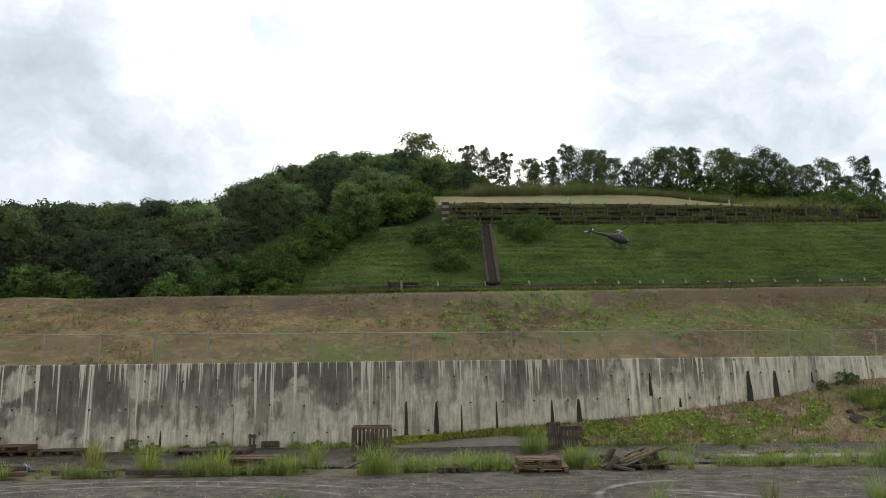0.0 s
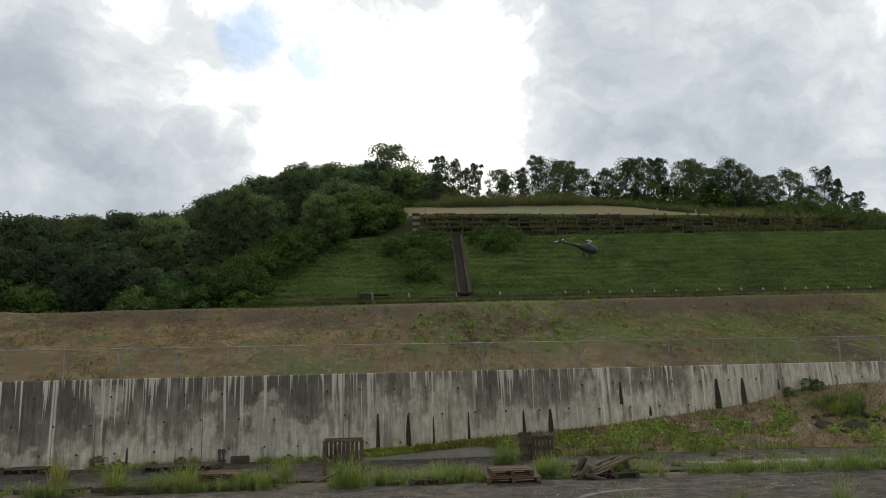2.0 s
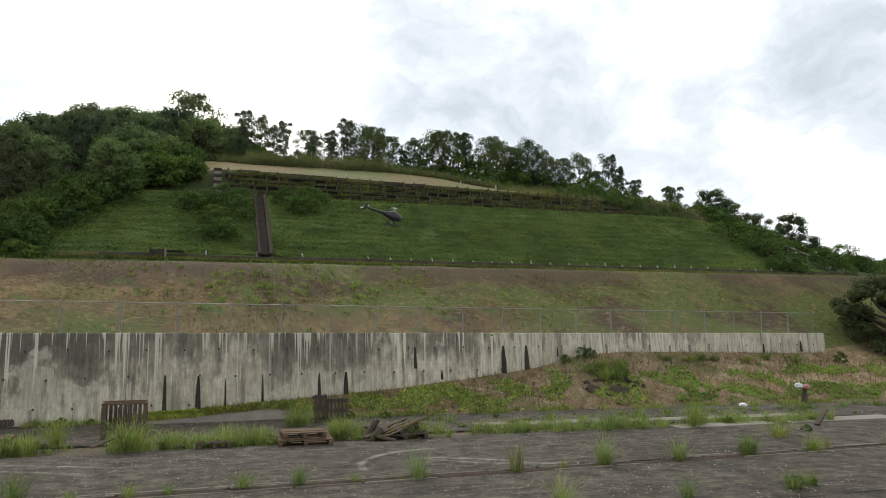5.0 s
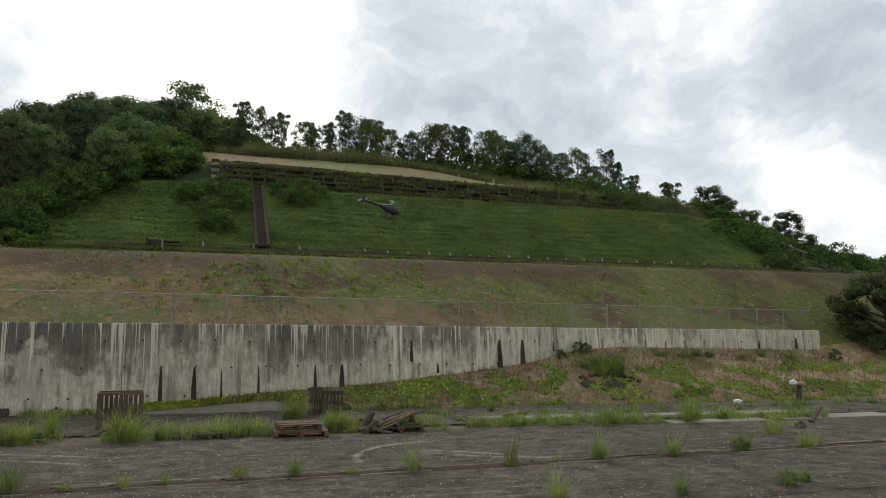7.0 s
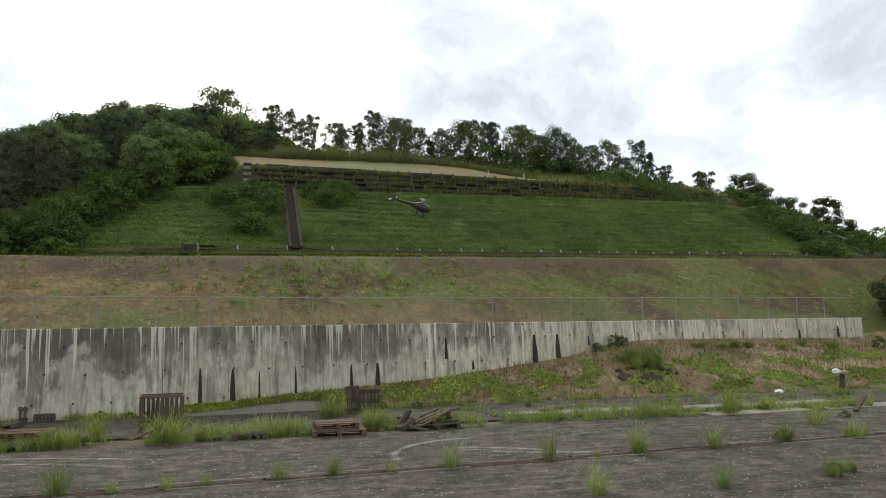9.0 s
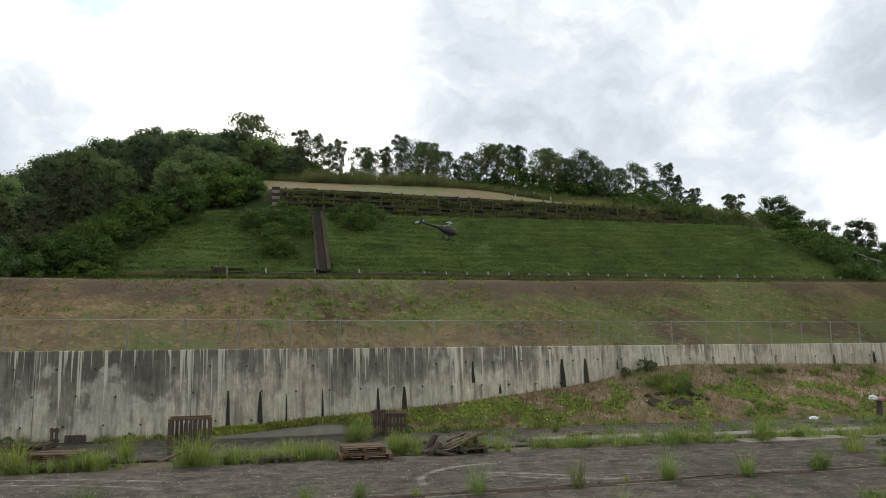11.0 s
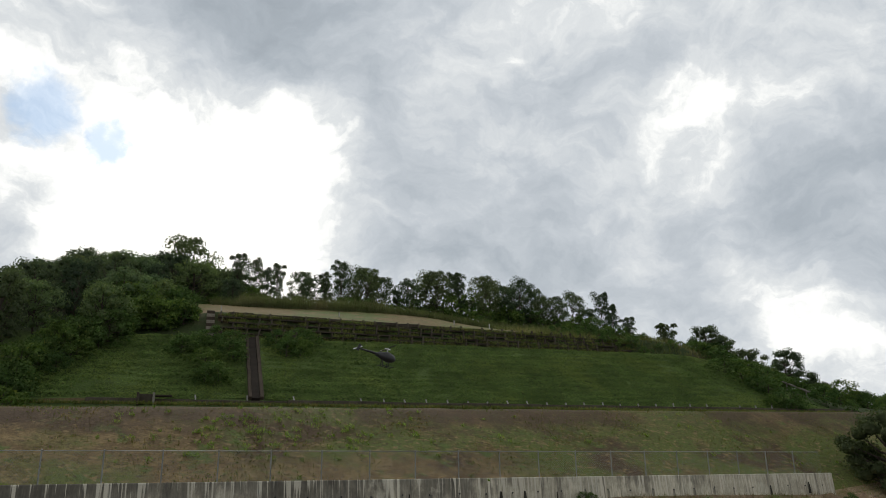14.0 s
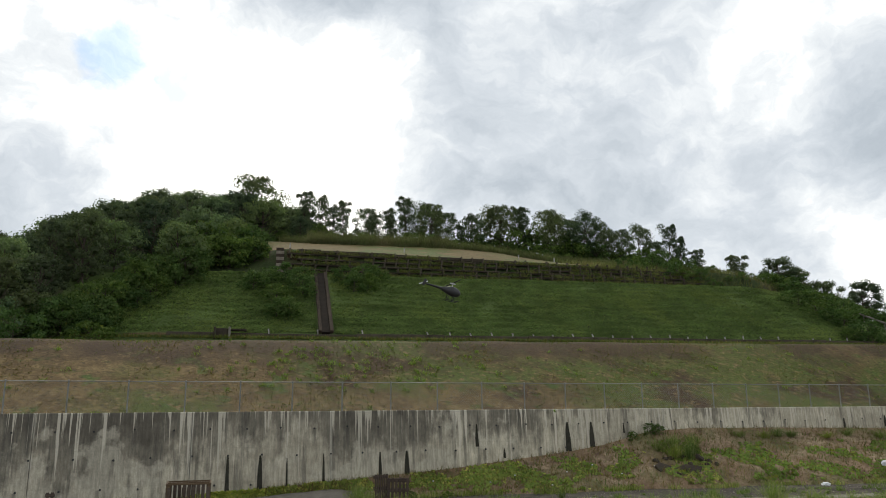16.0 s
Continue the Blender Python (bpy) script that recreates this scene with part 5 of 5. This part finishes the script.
TUFTS = [
    tuft(1, 190, 0.5, 0.0026, 0.70, MAT["grass_green"], "upright green grass tuft growing from a pavement joint", 0.13),
    tuft(2, 170, 0.5, 0.0026, 1.05, MAT["grass_green"], "loose spreading green grass tuft in the pavement", 0.16),
    tuft(3, 130, 0.5, 0.0024, 0.50, MAT["grass_straw"], "straw-coloured dry grass tuft in a pavement joint", 0.10),
    tuft(4, 120, 0.5, 0.0017, 0.85, MAT["grass_pale"], "tall feathery pale green weed in a pavement joint", 0.07),
]
for i, x, y, h in ((0, -2.55, 12.4, 0.52), (1, -1.02, 12.4, 0.25), (1, -0.46, 12.45, 0.22), (1, 0.63, 12.6, 0.34), (0, 1.5, 12.62, 0.34), (3, 3.44, 12.55, 0.66), (1, 3.50, 12.6, 0.30), (2, 5.26, 12.68, 0.58), (0, 7.09, 12.85, 0.42), (3, 7.1, 12.85, 0.72), (1, 8.73, 12.9, 0.36), (3, 8.73, 12.9, 0.56),
                   (0, 10.43, 13.05, 0.50), (3, 4.85, 10.0, 0.55), (1, 4.9, 10.0, 0.25), (3, 6.75, 9.8, 0.44), (0, 6.75, 9.8, 0.26), (1, 8.8, 10.0, 0.34), (1, 9.3, 10.2, 0.25), (1, 12.0, 13.05, 0.42), (2, 12.5, 13.2, 0.3), (1, 12.73, 14.9, 0.58), (0, 12.0, 17.1, 0.75), (0, 12.4, 17.4, 0.6),
                   (1, 9.57, 17.2, 0.66), (0, 13.34, 17.5, 0.5), (1, -8.8, 22.8, 0.48), (0, -3.32, 17.3, 0.55), (0, -3.05, 18.5, 0.70), (0, -1.5, 17.1, 0.80), (1, -1.3, 17.2, 0.7), (2, -8.0, 18.0, 0.9), (0, -6.6, 17.6, 0.75), (0, -5.0, 17.6, 0.7),
                   (1, -1.8, 12.35, 0.2), (1, 2.4, 12.6, 0.18), (2, 6.2, 12.75, 0.2), (1, -5.8, 11.9, 0.3), (1, 14.6, 13.2, 0.35), (0, 16.2, 14.2, 0.5), (1, -7.4, 22.2, 0.3), (1, -6.2, 22.3, 0.35), (1, -4.2, 22.4, 0.3), (0, 2.95, 17.9, 0.5), (0, 3.2, 18.1, 0.55), (1, 3.45, 18.0, 0.5), (0, 3.0, 18.4, 0.5), (0, 1.25, 17.7, 0.42), (0, 2.35, 20.6, 0.62), (1, 2.6, 20.75, 0.5), (0, 2.15, 20.5, 0.4), (2, 0.75, 17.6, 0.45), (0, 4.9, 18.0, 0.42), (1, 5.4, 17.9, 0.45)):
    m = pose(x, y, 0.0, 0, 0, random.uniform(0, 360)) @ Matrix.Diagonal((h * 2.5, h * 2.5, h * 2.1, 1))
    src = TUFTS[i]
    if src.name not in used:
        used.add(src.name)
        src.matrix_basis = m
    else:
        o = src.copy()
        scene.collection.objects.link(o)
        o.matrix_basis = m


def strip_weeds(n_clumps, lo, hi, place_y, big):
    cs, hs, outs = [], [], []
    made = 0
    while made < n_clumps:
        x = sc.uniform(lo, hi)
        y = place_y(x)
        if noise.noise(Vector((x * 0.6, y * 0.4, 2.0))) < -0.04 and sc.random() < 0.92:
            continue
        made += 1
        rad, h = sc.uniform(0.05, 0.20), big * sc.uniform(0.35, 1.0) * (0.7 + 0.6 * noise.noise(Vector((x * 0.8, y, 6.0))))
        for _ in range(sc.randrange(40, 80)):
            a, q = sc.uniform(0, 6.283), rad * sc.random()
            o = (math.cos(a) * q, math.sin(a) * q, 0)
            cs.append((x + o[0], y + o[1], -0.04))
            outs.append(o)
            hs.append(h)
    return np.array(cs), np.array(outs), np.array(hs)


c, o_, h_ = strip_weeds(430, -13, 17, lambda x: 17.2 + abs(sc.gauss(0.35, 0.4)), 0.72)
v, f = sprays(c, o_, h_, 0.0038, 0.8, rng)
stuff("strip_grass", v, f, MAT["grass_green"], "long green grass in clumps between the pavements", "grass")
c, o_, h_ = strip_weeds(150, 5, 22, lambda x: sc.choice((18.9, 19.6, 18.2, 20.6)) + sc.gauss(0, 0.25), 0.42)
v, f = sprays(c, o_, h_, 0.006, 0.8, rng)
stuff("rubble_grass", v, f, MAT["grass_green"], "scattered green grass among broken concrete strips", "grass")
c, o_, h_ = strip_weeds(120, -9, 15, lambda x: JOINT_Y + 0.05 * x - 0.05 + sc.gauss(0, 0.03), 0.10)
v, f = sprays(c, o_ * 0.4, h_, 0.005, 0.9, rng)
stuff("joint_grass", v, f, MAT["grass_dry"], "thin dry grass along the pavement joint", "grass")


def foot_weeds():
    cs = []
    while len(cs) < 7000:
        x = sc.uniform(-13, 22)
        y = (wall_y(x) - 0.12 - abs(sc.gauss(0, 0.18))) if x < -2 else bank_y(x, 0) + sc.gauss(0, 0.16)
        if noise.noise(Vector((x * 0.9, 0, 8.0))) > -0.05:
            cs.append((x, y, -0.02))
    return np.array(cs)


v, f = blades(foot_weeds(), 0.20, 0.008, 0.8, tri=False)
stuff("foot_grass", v, f, MAT["grass_green"], "ragged grass along the foot of the wall and bank", "grass")


for x, t, h in ((13.2, 0.52, 0.62), (13.7, 0.5, 0.7), (13.5, 0.7, 0.6), (14.1, 0.62, 0.66), (12.9, 0.68, 0.5), (14.4, 0.75, 0.45), (16.6, 0.85, 0.3), (17.6, 0.82, 0.35), (18.3, 0.85, 0.38), (18.9, 0.84, 0.3), (20.4, 0.8, 0.28), (21.6, 0.85, 0.35), (23.0, 0.8, 0.4)):
    o = TUFTS[0].copy()
    scene.collection.objects.link(o)
    o.matrix_basis = pose(x, bank_y(x, t), bank_z(x, t), 0, 0, random.uniform(0, 360)) @ Matrix.Diagonal((1.7, 1.7, h * 2, 1))
    o["label"], o["group"] = "dense grass clump growing on the soil bank", "clumps on the bank"


def stone(at, size, seed):
    bm = bmesh.new()
    bmesh.ops.create_icosphere(bm, subdivisions=2, radius=1.0)
    for v in bm.verts:
        k = 1 + 0.4 * noise.noise(v.co * 1.3 + Vector((seed, 0, 0)))
        v.co = Vector((v.co.x * size[0] * k, v.co.y * size[1] * k, v.co.z * size[2] * k))
    o = part("stone", bm, MAT["crib"])
    o.location = at
    tagged(o, "grey lump of broken concrete in the soil", "stone", "rubble on the bank")


for i in range(9):
    x, t = 12.4 + 0.25 * i + sc.uniform(-0.2, 0.2), sc.uniform(0.28, 0.55)
    stone((x, bank_y(x, t), bank_z(x, t) + 0.02), (sc.uniform(0.06, 0.16), sc.uniform(0.06, 0.12), sc.uniform(0.05, 0.11)), i)


def broken_slab(size, at, turn, seed):
    bm = bmesh.new()
    r = random.Random(seed)
    rim = [(0.5 * size[0] * r.uniform(0.75, 1.0) * math.cos(a), 0.5 * size[1] * r.uniform(0.75, 1.0) * math.sin(a)) for a in [k * 1.2566 + 0.4 + r.uniform(-0.25, 0.25) for k in range(5)]]
    face = bm.faces.new([bm.verts.new((px, py, size[2] / 2)) for px, py in rim])
    ex = bmesh.ops.extrude_face_region(bm, geom=[face])
    for g in ex["geom"]:
        if isinstance(g, bmesh.types.BMVert):
            g.co.z -= size[2]
            g.co.x *= r.uniform(0.9, 1.05)
    bmesh.ops.recalc_face_normals(bm, faces=bm.faces)
    bmesh.ops.bevel(bm, geom=list(bm.edges), offset=0.015, segments=1, affect="EDGES")
    o = part("broken_concrete", bm, MAT["dark_slab"])
    o.matrix_basis = pose(*at, *turn)
    tagged(o, "dark lump of broken concrete lying tilted in the soil bank", "rubble", "broken concrete on the bank")


for i, (x, t, size, turn) in enumerate(((12.5, 0.34, (0.9, 0.55, 0.14), (44, 6, 8)), (13.25, 0.30, (1.2, 0.55, 0.14), (40, -4, -6)), (14.15, 0.42, (1.1, 0.34, 0.13), (40, 36, 5)), (12.9, 0.24, (0.5, 0.3, 0.10), (20, 10, 30)))):
    broken_slab(size, (x, bank_y(x, t), bank_z(x, t) - 0.03), turn, 40 + i)

for i, (x, y, sz) in enumerate(((10.43, 13.1, 0.18), (13.34, 17.5, 0.20), (8.85, 10.05, 0.13), (9.35, 10.2, 0.11), (12.1, 13.15, 0.15), (-8.7, 22.0, 0.22), (-8.2, 22.05, 0.18), (-7.2, 22.1, 0.15), (-6.5, 22.15, 0.16), (-3.6, 22.6, 0.16), (-2.9, 22.6, 0.14), (-3.7, 17.6, 0.20), (-3.2, 17.5, 0.18), (0.75, 17.5, 0.17), (9.9, 17.6, 0.18), (10.6, 17.5, 0.15), (14.2, 15.6, 0.17), (4.0, 21.9, 0.14), (5.0, 21.7, 0.16))):
    put(SHRUB, i, x, y, sz * 0.62, 1.0, 0.0, 0.02)["label"] = "small leafy green weed growing from the pavement"


# ================= pallets and timber =================
def board(bm, size, at, turn=(0, 0, 0)):
    box(bm, size, at, turn, bevel=min(size) * 0.12)


def pallet(name, label, w=1.1, d=1.0, mat="wood", group="pallets", missing=()):
    """A two-way pallet lying flat, its base at the origin."""
    ob = holder(name)
    n = 7
    for i in range(n):
        if i in missing:
            continue
        bm = bmesh.new()
        board(bm, (w, d / n * 0.72, 0.022), (0, -d / 2 + d / n * (i + 0.5), 0.131))
        part("deck_board", bm, MAT[mat], ob)
    for i in (-1, 0, 1):
        bm = bmesh.new()
        board(bm, (0.09, d, 0.095), (i * (w / 2 - 0.05), 0, 0.070))
        part("bearer", bm, MAT[mat], ob)
    for i in (-1, 0, 1):
        bm = bmesh.new()
        board(bm, (w, 0.09, 0.02), (0, i * (d / 2 - 0.06), 0.011))
        part("base_board", bm, MAT[mat], ob)
    return tagged(ob, label, "pallet", group)


low = pallet("pallet", "weathered wooden pallet lying flat under another", 1.16, 0.8, "wood_red")
low.matrix_basis = pose(2.12, 17.10, 0.02, 0, 0, -2)
upper = pallet("pallet", "weathered wooden pallet stacked on a larger one", 0.92, 0.74, "wood", missing=(2,))
upper.matrix_basis = pose(2.08, 17.12, 0.165, 0, 0, 2)
for x, y, z, t, name in ((-4.35, 18.1, 0.0, 3, "wood_red"), (-4.30, 18.1, 0.145, -4, "wood_red"), (-6.65, 21.2, 0.0, 5, "wood_dark"), (-5.75, 21.3, 0.0, -3, "wood_dark"), (-11.6, 21.4, 0.0, 4, "wood_red"), (-11.75, 21.35, 0.145, -5, "wood_red"), (-10.4, 21.5, 0.0, 2, "wood_dark")):
    o = pallet("pallet", "old grey-brown wooden pallet lying on the pavement", 1.02, 0.75, name, missing=(3,) if z else ())
    o.matrix_basis = pose(x, y, z, 0, 0, t)


def upright_pallet(at, turn, lean, w, h, label, mat="wood_dark", slats=8, mid=True):
    """A pallet stood on its edge, slats upright."""
    ob = holder("upright_pallet", at, turn)
    for i in range(slats):
        bm = bmesh.new()
        board(bm, (w / slats * 0.66, 0.025, h * random.uniform(0.96, 1.03)), (-w / 2 + w / slats * (i + 0.5), 0, h / 2), (lean, random.uniform(-1.5, 1.5), 0))
        part("slat", bm, MAT[mat], ob)
    for z in (0.08, h / 2, h - 0.07) if mid else (0.08, h - 0.07):
        bm = bmesh.new()
        board(bm, (w, 0.09, 0.09), (0, 0.06, z), (lean, 0, 0))
        part("bearer", bm, MAT[mat], ob)
    return tagged(ob, label, "pallet", "upright pallets")


def crate(at, turn, w, d, h):
    ob = holder("pallet_crate", at, turn)
    for sx, sy in ((-1, -1), (1, -1), (-1, 1), (1, 1)):
        bm = bmesh.new()
        board(bm, (0.07, 0.07, h), (sx * (w / 2 - 0.035), sy * (d / 2 - 0.035), h / 2))
        part("corner_post", bm, MAT["wood"], ob)
    for side in (-1, 1):
        for i in range(9):
            if side < 0 and i in (1, 2):
                continue
            bm = bmesh.new()
            board(bm, (w / 9 * 0.68, 0.022, h - 0.08), (-w / 2 + w / 9 * (i + 0.5), side * d / 2, h / 2 - 0.03))
            part("slat", bm, MAT["wood_dark"], ob)
        for i in range(8):
            bm = bmesh.new()
            board(bm, (0.022, d / 8 * 0.68, h - 0.08), (side * w / 2, -d / 2 + d / 8 * (i + 0.5), h / 2 - 0.03))
            part("slat", bm, MAT["wood_dark"], ob)
    for a, b in (((w + 0.03, 0.035, 0.035), (0, -d / 2, h)), ((w + 0.03, 0.035, 0.035), (0, d / 2, h)), ((0.035, d, 0.03), (-w / 2, 0, h)), ((0.035, d, 0.03), (w / 2, 0, h)), ((w, 0.05, 0.03), (0, 0, h - 0.002))):
        bm = bmesh.new()
        board(bm, a, b)
        part("top_rail", bm, MAT["wood"], ob, "paler top rail")
    return tagged(ob, "dark slatted wooden crate standing in long grass", "crate")


crate((-1.78, 19.75, -0.01), 4, 0.98, 0.86, 0.80)
upright_pallet((3.06, 21.30, 0.0), 22, -3, 0.42, 0.74, "dark upright pallet turned aside against another", slats=6)
upright_pallet((3.48, 21.10, 0.0), -6, 4, 0.60, 0.66, "dark upright pallet with spaced slats", slats=6)
upright_pallet((-5.45, 22.35, 0.0), 8, -8, 0.22, 0.42, "grey broken end of a pallet leaning by the wall", slats=2, mid=False)
upright_pallet((-4.95, 22.40, 0.0), 2, -10, 0.52, 0.22, "grey broken pallet slats leaning by the wall", slats=6, mid=False)


remnant = pallet("pallet", "small dark broken pallet lying in the grass strip", 0.70, 0.6, "wood_dark", missing=(1, 3, 5))
remnant.matrix_basis = pose(0.22, 17.25, 0.0, 0, 0, 3)


def loose_board(size, at, turn, mat, label, group="loose timber"):
    bm = bmesh.new()
    board(bm, size, (0, 0, 0))
    bmesh.ops.subdivide_edges(bm, edges=[e for e in bm.edges if e.calc_length() > size[0] * 0.6], cuts=4)
    for v in bm.verts:
        v.co.z += 0.012 * noise.noise(v.co * 3)
    o = part("timber", bm, MAT[mat])
    o.matrix_basis = pose(*at, *turn)
    return tagged(o, label, "timber", group)


# the heap of broken pallets
base_p = pallet("pallet", "dark broken pallet at the bottom of a heap", 1.1, 0.9, "wood_dark", missing=(2, 5))
base_p.matrix_basis = pose(4.35, 17.5, 0.0, 0, 0, 6)
tilted = pallet("pallet", "broken dark pallet tilted on a heap", 0.9, 0.7, "wood_dark", missing=(1, 2, 4, 6))
tilted.matrix_basis = pose(4.25, 17.45, 0.15, 8, -17, 14)
for size, at, turn, mat in (((0.55, 0.14, 0.12), (3.66, 17.2, 0.14), (0, -35, 20), "wood_dark"), ((0.5, 0.12, 0.10), (3.72, 17.45, 0.30), (0, -62, -15), "wood_dark"), ((0.45, 0.3, 0.06), (3.95, 17.1, 0.10), (0, 14, -12), "wood_dark"), ((1.15, 0.12, 0.05), (4.15, 17.35, 0.26), (10, -18, 12), "wood_red"), ((1.0, 0.10, 0.05), (4.3, 17.2, 0.30), (-15, -24, 5), "wood_red"), ((0.9, 0.11, 0.06), (3.95, 17.45, 0.24), (5, 12, -20), "wood_dark"), ((0.8, 0.10, 0.05), (3.75, 17.3, 0.22), (20, -10, 35), "wood_dark"),
                            ((1.1, 0.09, 0.04), (4.45, 17.5, 0.34), (0, -20, -8), "wood"), ((0.5, 0.10, 0.10), (3.62, 17.35, 0.30), (0, -55, 10), "wood_dark"), ((0.7, 0.10, 0.05), (4.6, 17.2, 0.18), (0, -6, 24), "wood_dark"), ((0.9, 0.1, 0.04), (4.1, 17.6, 0.2), (12, 4, 60), "wood_dark")):
    loose_board(size, (at[0], at[1], at[2] * 0.78), turn, mat, "broken weathered board on a heap of pallets", "heap of broken boards")
for size, at, turn, mat, label in (((1.5, 0.10, 0.11), (-8.0, 17.55, 0.05), (0, 0, -2), "wood_dark", "long dark timber lying along the grass strip"), ((1.5, 0.10, 0.11), (-6.3, 17.45, 0.05), (0, 0, -3), "wood_dark", "long dark timber lying along the grass strip"),
                                   ((0.2, 0.1, 0.09), (-0.45, 17.25, 0.04), (0, 0, 30), "wood_dark", "short dark timber block in the grass"),
                                   ((0.9, 0.08, 0.03), (-1.75, 17.2, 0.28), (0, -20, 20), "wood", "pale plank leaning in a tuft of grass"), ((0.8, 0.12, 0.10), (-9.6, 17.3, 0.06), (0, 0, 10), "wood_red", "reddish timber block beside the grass"), ((0.6, 0.12, 0.12), (-9.7, 17.7, 0.14), (0, 0, -8), "wood_dark", "dark timber block on rubble"),
                                   ((0.7, 0.1, 0.08), (8.1, 19.3, 0.1), (0, -3, 4), "wood_red", "reddish timber on a concrete strip"), ((0.9, 0.12, 0.05), (15.6, 16.6, 0.22), (0, -22, 30), "wood_dark", "tilted dark board over a broken strip")):
    loose_board(size, at, turn, mat, label)


# ================= litter =================
def crumpled(name, at, size, mat, label, category, seed):
    bm = bmesh.new()
    bmesh.ops.create_icosphere(bm, subdivisions=3, radius=1.0)
    for v in bm.verts:
        k = 1 + 0.35 * noise.noise(v.co * 2.1 + Vector((seed, 0, 0))) + 0.15 * noise.noise(v.co * 5 + Vector((0, seed, 0)))
        v.co = Vector((v.co.x * size[0] * k, v.co.y * size[1] * k, max(-0.6, v.co.z) * size[2] * k))
    o = part(name, bm, MAT[mat])
    o.location = at
    return tagged(o, label, category)


crumpled("plastic_bag", (16.8, 21.2, 0.10), (0.15, 0.10, 0.065), "plastic_white", "crumpled white plastic bag lying on the bank", "litter", 3)
crumpled("plastic_bag", (19.55, 21.75, 0.62), (0.14, 0.10, 0.11), "plastic_white", "crumpled white bag hung on a stump", "litter", 8)
crumpled("red_bag", (19.82, 21.7, 0.58), (0.15, 0.10, 0.09), "red", "crumpled red plastic bag hung on a stump", "litter", 12)
crumpled("blue_scrap", (-9.67, 18.1, 0.07), (0.16, 0.10, 0.10), "blue", "crumpled blue plastic scrap beside old timber", "litter", 15)
bm = bmesh.new()
tube(bm, (0, 0, -0.1), (0.03, 0, 0.5), 0.11, 0.08, 9)
stump = part("stump", bm, MAT["bark"])
stump.location = (19.8, 21.8, 0.02)
tagged(stump, "short dead tree stump at the bank's foot", "stump")
for i, (x, t) in enumerate(((6.6, 0.3), (7.5, 0.5), (9.2, 0.45), (10.3, 0.6), (11.0, 0.3), (12.2, 0.35), (4.9, 0.55), (8.4, 0.15))):
    crumpled("paper_scrap", (x, bank_y(x, t), bank_z(x, t) + 0.06), (0.024, 0.02, 0.02), "plastic_white", "small pale scrap of litter caught in the creeper", "litter", 20 + i)


# ================= model helicopter =================
def helicopter():
    ob = holder("model_helicopter")
    bm = bmesh.new()
    rings, seg = 14, 14
    prev = None
    for i in range(rings + 1):
        f = i / rings
        x = 0.36 - 0.72 * f
        rad = 0.160 * (math.sin(math.pi * min(1, 0.03 + 0.62 * f ** 0.58)) ** 0.75) * (1 - 0.62 * max(0, f - 0.45) / 0.55)
        ring = [bm.verts.new((x, math.cos(a) * rad * 0.72, math.sin(a) * rad * 1.15 - 0.03 + 0.05 * f)) for a in [2 * math.pi * j / seg for j in range(seg)]]
        if prev:
            for j in range(seg):
                bm.faces.new((prev[j], ring[j], ring[(j + 1) % seg], prev[(j + 1) % seg]))
        else:
            bm.faces.new(ring)
        prev = ring
    bm.faces.new(prev)
    bmesh.ops.recalc_face_normals(bm, faces=bm.faces)
    part("fuselage", bm, MAT["body_black"], ob, smooth=True)
    bm = bmesh.new()
    tube(bm, (-0.30, 0, 0.02), (-1.02, 0, 0.07), 0.055, 0.022, 10)
    part("tail_boom", bm, MAT["body_black"], ob, smooth=True)
    bm = bmesh.new()
    box(bm, (0.10, 0.012, 0.24), (-1.02, 0, 0.10), (0, 18, 0), bevel=0.004)
    part("tail_fin", bm, MAT["body_black"], ob)
    bm = bmesh.new()
    box(bm, (0.035, 0.006, 0.34), (-1.04, 0.05, 0.09), (0, 62, 0), bevel=0.002)
    part("tail_rotor", bm, MAT["silver"], ob, "pale tail rotor blades")
    bm = bmesh.new()
    tube(bm, (0.02, 0, 0.08), (0.02, 0, 0.29), 0.014, 0.014, 8)
    part("mast", bm, MAT["silver"], ob)
    head = None
    bm = bmesh.new()
    box(bm, (0.20, 0.05, 0.035), (0.02, 0, 0.27), bevel=0.008)
    box(bm, (0.05, 0.14, 0.03), (0.02, 0, 0.295), bevel=0.008)
    head = part("rotor_head", bm, MAT["silver"], ob, "bright silver rotor head")
    for s in (-1, 1):
        bm = bmesh.new()
        box(bm, (0.055, 0.66, 0.006), (0.02, s * 0.42, 0.295), (0, 0, 0), bevel=0.002)
        part("rotor_blade", bm, MAT["body_black"], head)
    for s in (-1, 1):
        bm = bmesh.new()
        tube(bm, (-0.20, s * 0.11, -0.34), (0.24, s * 0.11, -0.34), 0.012, 0.012, 6)
        tube(bm, (0.24, s * 0.11, -0.34), (0.30, s * 0.11, -0.31), 0.012, 0.012, 6)
        part("skid", bm, MAT["hole"], ob)
        for x in (-0.12, 0.10):
            bm = bmesh.new()
            tube(bm, (x, s * 0.05, -0.10), (x + 0.02, s * 0.11, -0.34), 0.014, 0.014, 6)
            part("skid_strut", bm, MAT["hole"], ob)
    ob.matrix_basis = pose(5.36, 22.6, 6.02, 0, 10, 8) @ Matrix.Diagonal((0.88, 0.88, 0.88, 1))
    tagged(ob, "dark model helicopter with silver rotor head in the air", "model helicopter")


helicopter()
